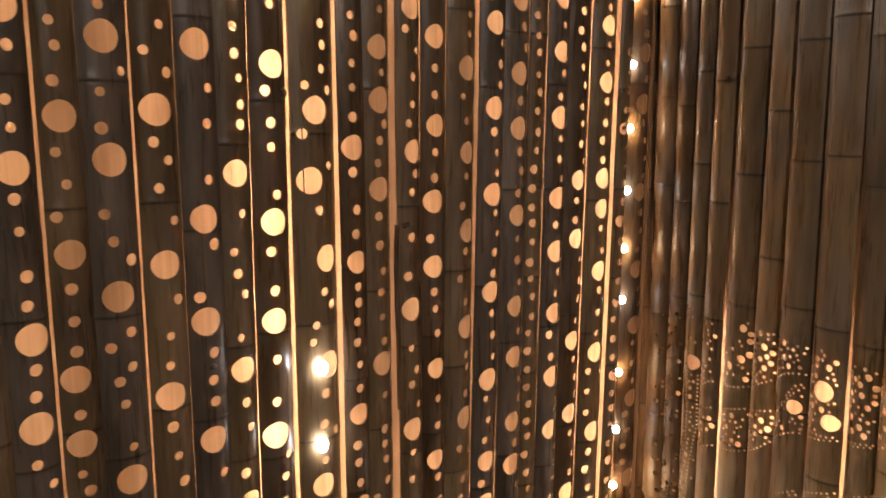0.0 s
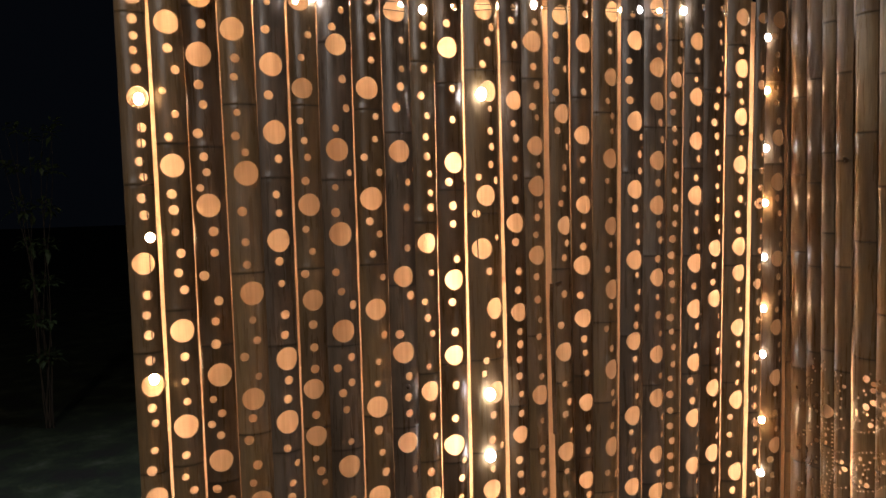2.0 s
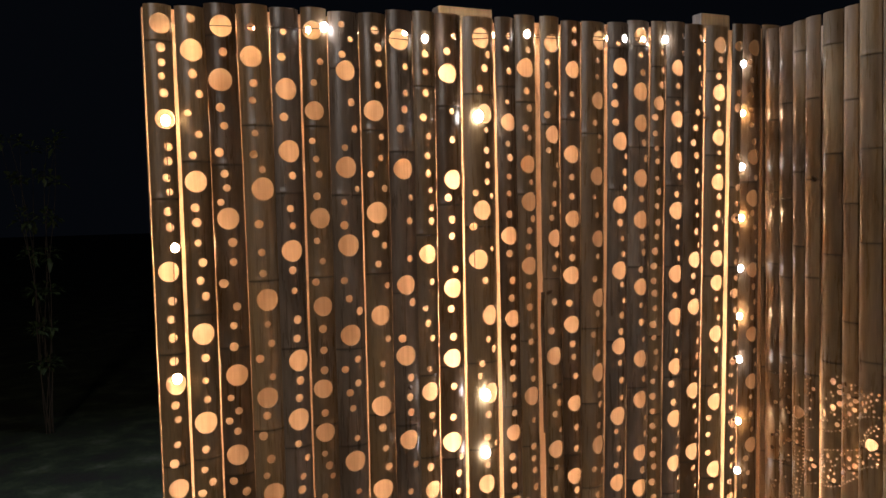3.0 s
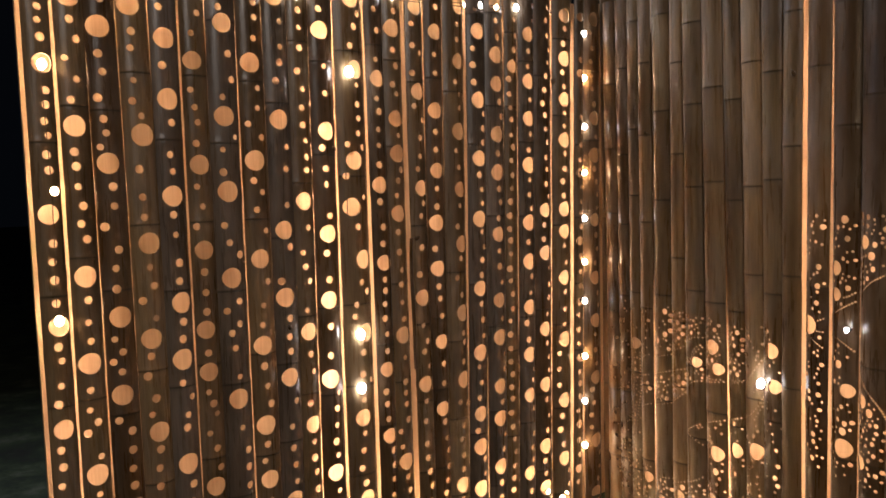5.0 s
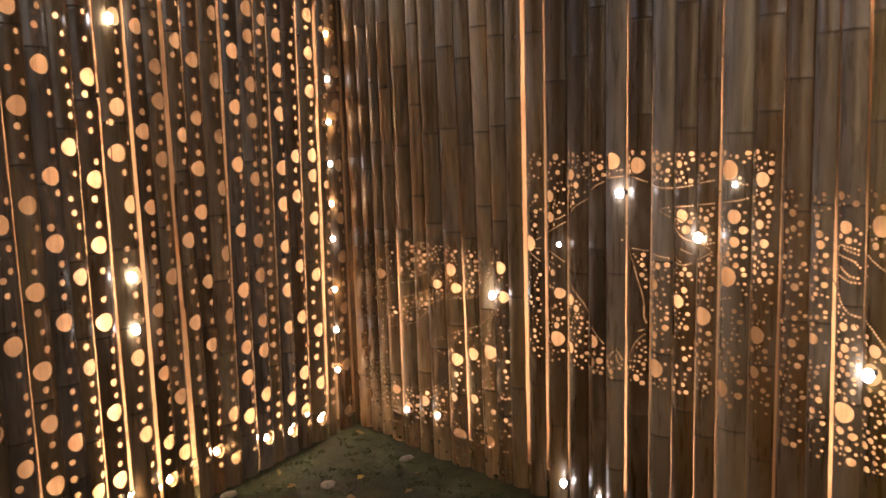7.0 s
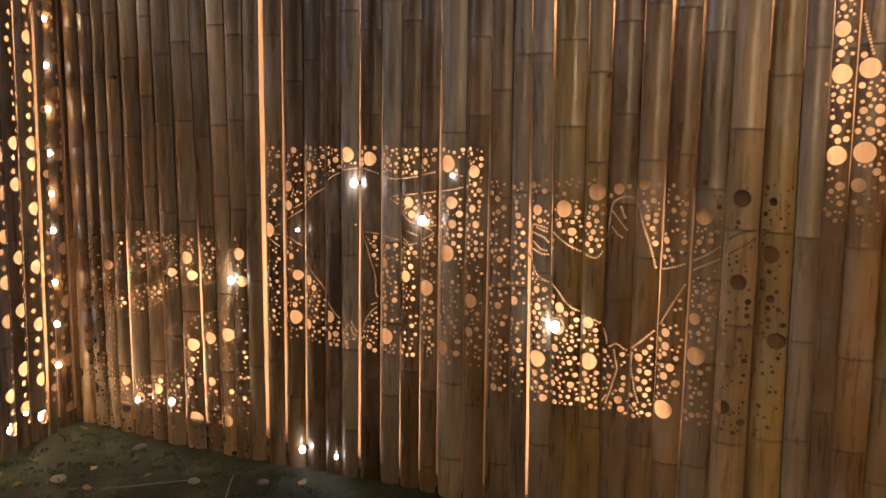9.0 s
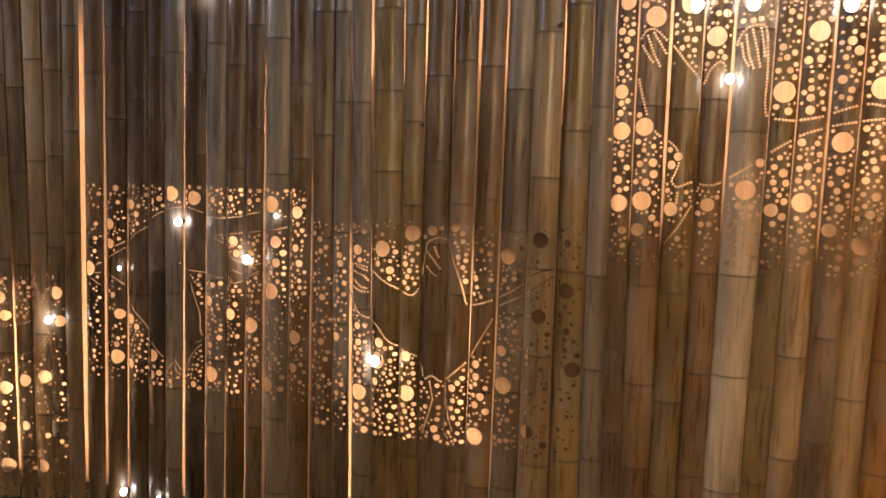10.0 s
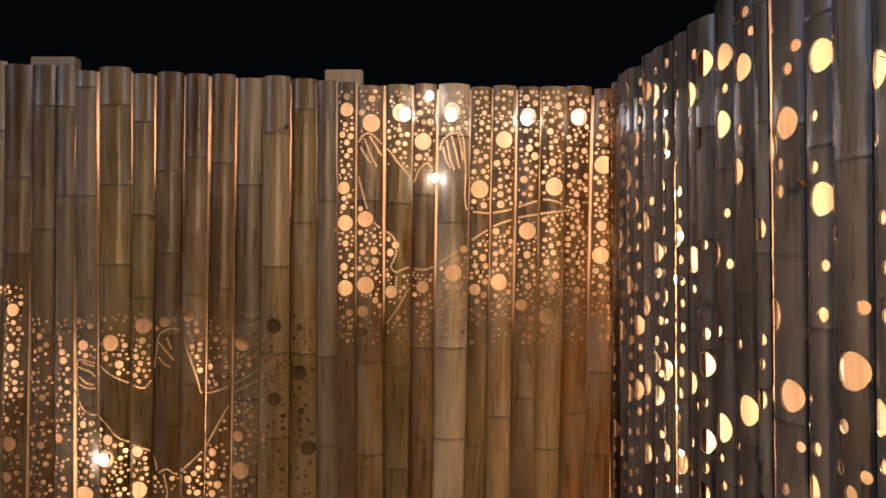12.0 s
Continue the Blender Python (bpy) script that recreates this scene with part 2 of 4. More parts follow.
def bulb_meshes():
    bm = bmesh.new()
    bmesh.ops.create_uvsphere(bm, u_segments=12, v_segments=8, radius=0.008)
    for v in bm.verts:
        v.co.z *= 1.25
    glass = bpy.data.meshes.new("bulb")
    bm.to_mesh(glass)
    bm.free()
    glass.materials.append(BULB)
    bm = bmesh.new()
    bmesh.ops.create_cone(bm, segments=10, radius1=0.005, radius2=0.004, depth=0.014, cap_ends=True)
    sock = bpy.data.meshes.new("socket")
    bm.to_mesh(sock)
    bm.free()
    sock.materials.append(SOCKET)
    return glass, sock


GLASS, SOCK = bulb_meshes()
STRONG = GLASS.copy()
STRONG.materials[0] = BRIGHT


def light_string(screen, spots, depth=0.045, label="", size=1.0, strong=False, dim=False):
    """A string of bulbs on a thin cable, hung behind the poles along the given spots (s, z)."""
    root = tagged(new("string_light"), label or "string of small warm white bulbs behind drilled bamboo", "string light", group="lights in the bamboo screens")
    root.matrix_world = screen.m
    cu = bpy.data.curves.new("cable", "CURVE")
    cu.dimensions, cu.bevel_depth, cu.bevel_resolution = "3D", 0.0014, 1
    sp = cu.splines.new("POLY")
    sp.points.add(len(spots) - 1)
    for p, (s, z) in zip(sp.points, spots):
        p.co = (s, 0.046, z, 1)
    cu.materials.append(SOCKET)
    new("cable", cu).parent = root
    for s, z in spots:
        b = new("bulb", STRONG if strong or depth > 0.02 and not dim else GLASS)
        b.parent, b.location = root, (s, depth, z)
        # visible bulbs are swollen to stand in for the glare round them
        b.scale = (size, size, size)
        k = new("socket", SOCK)
        k.parent, k.location, k.rotation_euler = b, (0, 0.014, 0), (radians(90), 0, 0)
    return root


# ---- ground ----
def ground_height(x, y):
    """Nearly level; it falls a little towards the foot of the first screen."""
    v = Vector((x, y, 0))
    t = max(0.0, min(1.0, (y - 0.4) / 1.3))
    return 0.010 * noise.noise(v * 1.7) + 0.005 * noise.noise(v * 7.0) - 0.062 * t * t * (3 - 2 * t)


def build_ground():
    bm = bmesh.new()
    N = 110
    def axis(i):
        u = 2 * i / N - 1
        return 3.4 * u + 56.0 * abs(u) ** 7 * (1 if u > 0 else -1)
    grid = [[bm.verts.new((axis(i), axis(j), 0)) for j in range(N + 1)] for i in range(N + 1)]
    for row in grid:
        for v in row:
            v.co.z = ground_height(v.co.x, v.co.y)
    for i in range(N):
        for j in range(N):
            bm.faces.new((grid[i][j], grid[i + 1][j], grid[i + 1][j + 1], grid[i][j + 1])).smooth = True
    ob = part("ground", bm, GROUND)
    return tagged(ob, "dark mossy soil with thin grass and litter", "ground", kind="structure")


build_ground()


# ---- the screen of round holes ----
lamp = Screen("bamboo_screen", (0.0, 1.90), (1, 0.32), "grey brown split bamboo screen drilled with round holes and lit from inside")


def lamp_top(s):
    return 2.236 + 0.040 * (s + 0.5)


def joints(rng, knots, top):
    """The known joints of a pole, carried on down to the ground and up to its top."""
    if not knots:
        return None
    out = sorted(knots)
    while out[0] > 0.42:
        out.insert(0, out[0] - rng.uniform(0.28, 0.40))
    while out[-1] < top - 0.46:
        out.append(out[-1] + rng.uniform(0.30, 0.42))
    return out


def column_holes(rng, width, top, bigs, zmin=0.05, widest=0.034, small=(0.0105, 0.0148), pitch=0.056, smalls=(), full=False):
    """Large and small holes at the known spots (millimetres off the middle, height); small ones are strung between the rest."""
    holes = []
    R = min(widest, width * 0.385)
    known = min(p[1] for p in smalls) - 0.02 if smalls and not full else 99.0
    stops = [zmin - 0.06] + [p[1] for p in bigs] + [top + 0.01]
    for x, z in bigs:
        k = R * rng.uniform(0.94, 1.05)
        room = max(0.0, width / 2 - k - 0.003)
        holes.append((max(-room, min(room, x / 1000)), z, k))
    for x, z in smalls:
        r = rng.uniform(*small) * 0.95
        room = width / 2 - r - 0.003
        holes.append((max(-room, min(room, x / 1000)), z, r))
    for a, b in zip(stops, stops[1:]):
        gap = b - a
        n = int((gap - 0.115) / pitch + 0.9)
        if n < 1:
            continue
        lane = rng.uniform(-0.2, 0.2) * width
        for i in range(n):
            z = a + gap * (i + 1) / (n + 1) + rng.uniform(-0.006, 0.006)
            if n == 1:
                z = (a + b) / 2
            r = rng.uniform(*small)
            lane += rng.uniform(-0.14, 0.14) * width
            lane = max(-0.27 * width, min(0.27 * width, lane))
            if zmin < z < known and all(math.hypot(lane - h[0], z - h[1]) > r + h[2] + 0.006 for h in holes):
                holes.append((lane, z, r))
    return holes


LAMP_TONES = iter("ttbtgtgtgtbtbttbtggtgbttbt")


def lamp_pole(base, width, tilt, bigs, knots=None, smalls=()):
    top = lamp_top(base) + lamp.rng.uniform(-0.008, 0.008)
    lamp.pole(base, width, top, column_holes(lamp.rng, width, top, bigs, smalls=smalls), tilt, joints(lamp.rng, knots, top), tone=next(LAMP_TONES))


lamp_pole(-0.493, 0.079, 0.001, ((0, 0.802), (7, 1.118), (-2, 1.454), (8, 1.901), (4, 2.179),), (1.21, 1.67, 2.13),
          ((-11, 0.88), (0, 0.936), (6, 1.012), (-1, 1.055), (1, 1.187), (1, 1.257), (-2, 1.312), (4, 1.367), (19, 1.524), (6, 1.585), (2, 1.631), (10, 1.688), (2, 1.73), (9, 1.779), (12, 1.821), (6, 1.977), (1, 2.026), (3, 2.065), (2, 2.109),))
lamp_pole(-0.4, 0.085, 0.0, ((0, 0.64), (-3, 0.99), (-1, 1.26), (-5, 1.718), (-1, 2.106),), (0.88, 1.32, 1.78),
          ((-22, 0.774), (9, 0.805), (-13, 0.846), (-8, 0.908), (2, 1.06), (-2, 1.118), (1, 1.187), (9, 1.374), (-5, 1.422), (4, 1.476), (-8, 1.535), (-9, 1.596), (-12, 1.64), (-12, 1.796), (8, 1.858), (-21, 1.921), (15, 1.978), (-2, 2.036), (0, 2.199),))
lamp_pole(-0.3, 0.092, -0.005, ((-5, 0.875), (3, 1.123), (-4, 1.605), (-8, 2.023), (1, 2.183),), (1.21, 1.77),
          ((-21, 0.794), (-3, 0.949), (-26, 0.982), (3, 1.012), (-19, 1.054), (-4, 1.212), (-2, 1.277), (10, 1.335), (-26, 1.408), (5, 1.472), (5, 1.532), (-24, 1.655), (-5, 1.698), (-10, 1.741), (-22, 1.806), (-4, 1.885), (-13, 1.94), (3, 2.106),))
lamp_pole(-0.204, 0.095, -0.004, ((0, 0.44), (6, 0.736), (-3, 1.042), (7, 1.349), (7, 1.693), (-11, 2.097),), (0.94, 1.41, 1.89),
          ((-15, 0.795), (0, 0.847), (-21, 0.922), (-8, 0.986), (14, 1.107), (-23, 1.166), (14, 1.212), (4, 1.272), (-5, 1.432), (-6, 1.497), (-11, 1.585), (6, 1.752), (-18, 1.799), (-11, 1.864), (-14, 1.964), (-8, 2.016), (-9, 2.186),))
lamp_pole(-0.115, 0.092, 0.001, ((0, 0.34), (0, 0.61), (1, 0.96), (7, 1.148), (-3, 1.497), (-2, 1.809), (-5, 2.002),), (1.19, 1.68, 2.19),
          ((0, 0.732), (6, 0.774), (24, 0.832), (-7, 0.882), (2, 1.028), (7, 1.084), (1, 1.219), (5, 1.279), (-2, 1.371), (-6, 1.436), (-1, 1.576), (-7, 1.63), (4, 1.733), (-17, 1.915), (-19, 2.10), (-12, 2.177),))
lamp_pole(-0.028, 0.082, 0.004, ((0, 0.51), (-5, 0.904), (-11, 1.047), (0, 1.314), (0, 1.597), (-8, 1.937), (-8, 2.188),), (0.93, 1.41, 1.89),
          ((-13, 0.694), (15, 0.759), (4, 0.795), (-10, 0.835), (-5, 0.968), (-3, 1.107), (-3, 1.172), (-4, 1.241), (-21, 1.393), (2, 1.459), (-14, 1.525), (-10, 1.667), (-1, 1.736), (-9, 1.785), (-19, 1.842), (-9, 2.025), (14, 2.091),))
lamp_pole(0.059, 0.102, 0.01, ((0, 0.36), (1, 0.796), (-3, 1.213), (-2, 1.506), (-4, 1.758), (0, 2.067),), (1.17, 1.67),
          ((8, 0.694), (7, 0.872), (-4, 0.972), (-13, 1.024), (16, 1.054), (-26, 1.101), (18, 1.132), (30, 1.29), (-7, 1.333), (-21, 1.392), (-16, 1.571), (-15, 1.646), (32, 1.689), (-9, 1.821), (27, 1.881), (16, 1.966), (-12, 2.118), (17, 2.168), (-13, 2.213),))
lamp_pole(0.168, 0.09, 0.004, ((0, 0.26), (0, 0.49), (-5, 0.685), (-4, 0.967), (0, 1.27), (-3, 1.609), (-5, 1.941),), (0.94, 1.41, 1.88),
          ((16, 0.759), (5, 0.823), (-4, 0.894), (-3, 1.039), (2, 1.107), (24, 1.189), (25, 1.367), (-6, 1.44), (18, 1.50), (-12, 1.54), (25, 1.688), (-22, 1.734), (13, 1.788), (17, 1.856), (9, 2.024), (16, 2.095), (14, 2.146), (4, 2.201),))
lamp_pole(0.26, 0.092, 0.006, ((0, 0.39), (-2, 0.839), (-7, 1.126), (-1, 1.364), (-2, 1.751), (-5, 2.177),), (0.89, 1.34, 1.81),
          ((-3, 0.66), (19, 0.751), (4, 0.932), (2, 0.984), (7, 1.05), (-20, 1.184), (20, 1.304), (13, 1.452), (15, 1.578), (22, 1.656), (-10, 1.884), (6, 1.948), (11, 2.002), (13, 2.089),))
lamp_pole(0.333, 0.082, 0.014, ((0, 0.17), (7, 0.649), (1, 0.991), (-1, 1.463),), (1.05, 1.53, 2.03),
          ((-4, 0.729), (15, 0.844), (4, 0.908), (-5, 1.07), (10, 1.175), (-6, 1.226), (-14, 1.278), (10, 1.368), (13, 1.575), (14, 1.62), (11, 1.68), (2, 1.734), (0, 1.795), (6, 1.861), (-13, 1.923), (-2, 2.005), (-3, 2.076), (-3, 2.136), (-2, 2.189),))
lamp_pole(0.43, 0.094, 0.011, ((0, 0.18), (0, 0.45), (-10, 0.804), (-5, 1.097), (0, 1.341), (6, 1.714), (-8, 2.074),), (1.07, 1.63),
          ((-8, 0.891), (-3, 0.999), (-3, 1.172), (-10, 1.269), (9, 1.406), (-3, 1.52), (-2, 1.577), (-14, 1.652), (3, 1.849), (3, 1.946), (-12, 2.148), (15, 2.20),))
lamp_pole(0.561, 0.130, 0.007, ((0, 0.32), (-7, 0.633), (17, 0.957), (20, 1.235), (-24, 1.434), (-7, 1.606), (7, 1.941), (-3, 2.201),), (1.07, 1.55, 2.01),
          ((38, 0.774), (-4, 0.799), (2, 0.882), (-28, 1.022), (-20, 1.066), (33, 1.113), (7, 1.15), (-2, 1.359), (32, 1.469), (-42, 1.549), (34, 1.655), (-34, 1.666), (12, 1.706), (17, 1.763), (12, 1.814), (12, 1.885), (-12, 2.027), (8, 2.098), (26, 2.146),))
lamp_pole(0.67, 0.080, 0.004, ((0, 0.09), (0, 0.25), (0, 0.54), (-3, 0.802), (0, 1.215), (-8, 1.512), (1, 1.913),), (1.2, 2.04),
          ((-5, 0.607), (-9, 0.666), (-12, 0.715), (-1, 0.873), (0, 0.939), (-6, 1.00), (-5, 1.056), (0, 1.107), (-1, 1.15), (-4, 1.289), (1, 1.352), (-9, 1.449), (-6, 1.588), (-6, 1.662), (-5, 1.722), (2, 1.789), (-7, 1.838), (-5, 1.984), (5, 2.092), (-5, 2.171), (3, 2.213),))
lamp_pole(0.747, 0.085, 0.007, ((0, 0.18), (0, 0.42), (5, 0.924), (1, 1.40), (5, 1.631), (1, 1.765), (-5, 2.107),), (1.13, 1.66),
          ((14, 0.586), (7, 0.649), (4, 0.694), (4, 0.738), (6, 0.835), (7, 0.987), (2, 1.054), (-1, 1.124), (6, 1.18), (-3, 1.25), (-6, 1.328), (-6, 1.469), (1, 1.527), (18, 1.569), (10, 1.701), (5, 1.859), (-11, 1.894), (6, 1.965), (-6, 2.025), (2, 2.171), (1, 2.23),))
lamp_pole(0.853, 0.084, 0.006, ((-3, 0.712), (-4, 1.061), (9, 1.495), (3, 1.872), (0, 2.199),), (1.35, 1.91),
          ((-12, 0.563), (-8, 0.644), (15, 0.783), (-9, 0.844), (10, 0.885), (-10, 0.95), (-17, 1.154), (-3, 1.261), (-1, 1.385), (13, 1.435), (-10, 1.57), (3, 1.62), (6, 1.692), (22, 1.761), (-18, 1.815), (-22, 1.943), (16, 2.021), (-19, 2.049), (-21, 2.132),))
lamp_pole(0.929, 0.082, 0.014, ((0, 0.12), (0, 0.596), (3, 0.872), (-5, 1.17), (-6, 1.354), (2, 1.563), (-1, 1.801), (3, 2.11),), (0.97, 1.93),
          ((5, 0.70), (7, 0.781), (4, 0.976), (-2, 1.048), (-6, 1.097), (-17, 1.25), (-4, 1.419), (-3, 1.49), (-4, 1.646), (-4, 1.717), (0, 1.947), (-4, 2.021), (6, 2.208), (6, 2.253),))
lamp_pole(1.018, 0.111, 0.021, ((0, 0.06), (0, 0.26), (15, 0.701), (15, 0.978), (16, 1.262), (11, 1.485), (7, 1.72), (10, 2.001), (16, 2.224),), (1.15, 1.88),
          ((36, 0.598), (-11, 0.61), (13, 0.776), (20, 0.857), (15, 0.894), (10, 1.053), (-14, 1.124), (6, 1.203), (-8, 1.334), (5, 1.419), (3, 1.574), (-11, 1.642), (11, 1.814), (11, 1.867), (-9, 1.918), (1, 2.088), (1, 2.148),))
lamp_pole(1.118, 0.096, 0.026, ((0, 0.22), (0, 0.40), (0, 0.54), (0, 0.80), (0, 1.07), (0, 1.36), (0, 1.61), (0, 1.85), (0, 2.13),), (1.09, 1.67, 2.2))
lamp_pole(1.226, 0.105, 0.022, ((0, 0.08), (0, 0.29), (0, 0.50), (0, 0.64), (0, 0.85), (0, 1.01), (0, 1.29), (0, 1.55), (0, 1.71), (0, 1.92), (0, 2.04), (0, 2.25),), (0.9, 1.37, 1.83))
lamp_pole(1.308, 0.073, 0.03, ((0, 2.00),), (1.37, 1.83))
lamp_pole(1.394, 0.095, 0.03, ((0, 0.06), (0, 0.22), (0, 0.57), (0, 0.75), (0, 0.96), (0, 1.16), (0, 1.33), (0, 1.58), (0, 1.78), (0, 1.94), (0, 2.14),), (0.45, 0.92, 1.36))
lamp_pole(1.497, 0.106, 0.027, ((0, 0.13), (0, 0.32), (0, 0.60), (0, 0.85), (0, 1.19), (0, 1.38),), (0.94, 1.97))
lamp_pole(1.608, 0.113, 0.031, ((0, 0.05), (0, 0.24), (0, 0.51), (0, 0.79), (0, 1.07), (0, 1.28), (0, 1.38), (0, 1.69), (0, 1.87), (0, 2.05), (0, 2.24),), (0.86, 1.31, 1.8))
lamp_pole(1.698, 0.052, 0.033, ((0, 0.17), (0, 0.38), (0, 0.69), (0, 0.95), (0, 1.23), (0, 1.54), (0, 1.99), (0, 2.24),), (1.67, 2.18))
lamp_pole(1.818, 0.112, 0.022, ((0, 0.03), (0, 0.28), (0, 0.58), (0, 0.85), (0, 1.05), (0, 1.32), (0, 1.62), (0, 1.79), (0, 2.24),), (0.69, 1.69))
lamp_pole(1.945, 0.1, 0.015, ((0, 0.45), (0, 1.20), (0, 1.90),))
lamp.board(-0.52, 2.26, -0.08, 2.262, 0.039)
for s, p in ((-0.436, 5.0), (-0.34, 1.2), (-0.08, 2.2), (0.20, 2.4), (0.498, 15.0), (0.695, 5.0), (1.02, 3.2), (1.30, 3.2), (1.56, 3.2), (1.72, 4.5), (1.84, 6.0)):
    lamp.tape(s, 0.08, 2.18, 0.76 * p)
part("post", box(0.50, 0.72, 0.172, 0.23, 0.0, 2.345), TIMBER, lamp.root)
part("post", box(1.74, 1.90, 0.172, 0.23, 0.0, 2.41), TIMBER, lamp.root)
lamp.pole(0.812, 0.014, 1.30, (), 0.0, [1.285], 0.78)
light_string(lamp, [(-0.48, 1.90), (-0.47, 1.52), (-0.48, 1.13)], 0.02, size=1.6, strong=True)
light_string(lamp, [(0.553, 1.93), (0.556, 0.955), (0.55, 0.75)], -0.010, size=2.0)
light_string(lamp, [(1.742 + 0.027 * z, z) for z in (2.17, 1.75, 1.33, 0.95, 0.48)], 0.0, size=1.4)
light_string(lamp, [(1.742 + 0.027 * z, z) for z in (1.97, 1.54, 1.13, 0.69, 0.27)], 0.0, size=1.3, strong=True)
light_string(lamp, [(-0.36 + 0.17 * i, 2.19 + 0.0065 * i) for i in range(13)], 0.07)
light_string(lamp, [(0.01, 2.20), (0.36, 2.185), (0.76, 2.225), (1.19, 2.235), (1.39, 2.245)], -0.002, size=1.4)
light_string(lamp, [(0.46, 0.096), (0.66, 0.09), (0.918, 0.12), (1.22, 0.08), (1.38, 0.06), (1.60, 0.05)], 0.010, size=1.5, strong=True)
light_string(lamp, [(0.30 + 0.115 * i, 0.05 + 0.012 * (i % 3)) for i in range(13)], 0.06, size=1.1)


# ---- the screen with the drilled pictures ----
bird = Screen("bamboo_screen", (1.793, 0.0), (0, -1), "olive brown split bamboo screen with pictures of birds drilled in dots and lit from inside", arc=radians(54), thick=0.0032)


def bird_top(s):
    return 2.105 + 0.055 * max(0.0, 1.2 - s) - 0.008 * max(0.0, s - 1.2)


def inside(poly, x, y):
    hit = False
    for (x0, y0), (x1, y1) in zip(poly, poly[1:] + poly[:1]):
        if (y0 > y) != (y1 > y) and x < x0 + (y - y0) * (x1 - x0) / (y1 - y0):
            hit = not hit
    return hit


def dots_along(poly, step, closed=True):
    out, carry = [], 0.0
    for (x0, y0), (x1, y1) in zip(poly, poly[1:] + (poly[:1] if closed else [])):
        length = math.hypot(x1 - x0, y1 - y0)
        d = carry
        while d < length:
            out.append((x0 + (x1 - x0) * d / length, y0 + (y1 - y0) * d / length))
            d += step
        carry = d - length
    return out


def rounded(poly):
    """Two rounds of corner cutting."""
    for _ in range(2):
        q = []
        for (x0, y0), (x1, y1) in zip(poly, poly[1:] + poly[:1]):
            q += [(0.8 * x0 + 0.2 * x1, 0.8 * y0 + 0.2 * y1), (0.2 * x0 + 0.8 * x1, 0.2 * y0 + 0.8 * y1)]
        poly = q
    return poly


PANELS = []


def panel(s0, s1, z0, z1, shapes, bigs, seed, strokes, step, dot, fine, sparse=()):
    """A picture: its field, the outlines that stay undrilled, the large holes, the dotted strokes and the zones with few holes."""
    PANELS.append((s0, s1, z0, z1, [rounded(q) for q in shapes], bigs, seed, strokes, step, dot, fine, sparse))


panel(-2.39, -1.29, -0.06, 0.97,
      [[(-2.149, 0.522), (-1.913, 0.575), (-1.777, 0.702), (-1.675, 0.718), (-1.502, 0.748), (-1.446, 0.775), (-1.377, 0.885), (-1.352, 0.835), (-1.376, 0.760), (-1.408, 0.682), (-1.452, 0.638), (-1.566, 0.595), (-1.684, 0.558), (-1.768, 0.522), (-1.803, 0.490), (-1.750, 0.472), (-1.692, 0.429), (-1.675, 0.380), (-1.739, 0.313), (-1.869, 0.257), (-2.026, 0.237), (-2.141, 0.271), (-2.174, 0.338), (-2.157, 0.428)],
       [(-2.139, 0.646), (-2.131, 0.746), (-1.956, 0.766), (-1.831, 0.834), (-1.766, 0.880), (-1.685, 0.879), (-1.758, 0.815), (-1.803, 0.744), (-1.903, 0.718), (-2.039, 0.679)]],
      [(-1.647, 0.858, 0.029), (-1.747, 0.782, 0.021), (-1.606, 0.776, 0.023), (-1.336, 0.897, 0.027), (-1.324, 0.774, 0.025), (-1.631, 0.449, 0.029), (-1.533, 0.490, 0.028), (-1.418, 0.519, 0.030), (-2.185, 0.783, 0.026), (-2.351, 0.137, 0.028), (-2.088, 0.209, 0.024), (-2.001, 0.137, 0.027), (-1.881, 0.199, 0.026), (-1.778, 0.154, 0.028), (-2.095, 0.068, 0.033), (-1.631, 0.093, 0.033), (-1.433, 0.114, 0.029), (-1.653, 0.270, 0.021), (-1.532, 0.284, 0.021), (-2.439, 0.201, 0.022)], 3,
      [[(-1.784, 0.786), (-1.748, 0.842), (-1.665, 0.881)], [(-1.754, 0.737), (-1.635, 0.734), (-1.501, 0.756)], [(-1.380, 0.832), (-1.389, 0.770), (-1.430, 0.728)], [(-1.385, 0.710), (-1.424, 0.630)], [(-1.810, 0.502), (-1.706, 0.533)], [(-2.209, 0.737), (-2.203, 0.565), (-2.233, 0.326)], [(-2.170, 0.742), (-2.169, 0.570), (-2.196, 0.363)], [(-2.238, 0.676), (-2.238, 0.560), (-2.253, 0.441)]], 0.0140, 0.0036, 1.1, [(-2.27, -2.12, 0.33, 0.77, 1.0), (-2.10, -1.77, 0.57, 0.73, 1.0), (-1.98, -1.64, 0.78, 0.98, 1.0), (-2.38, -1.66, 0.10, 0.33, 0.7), (-1.75, -1.46, 0.72, 0.95, 0.8), (-2.5, -1.2, -0.1, 1.0, 0.16)])
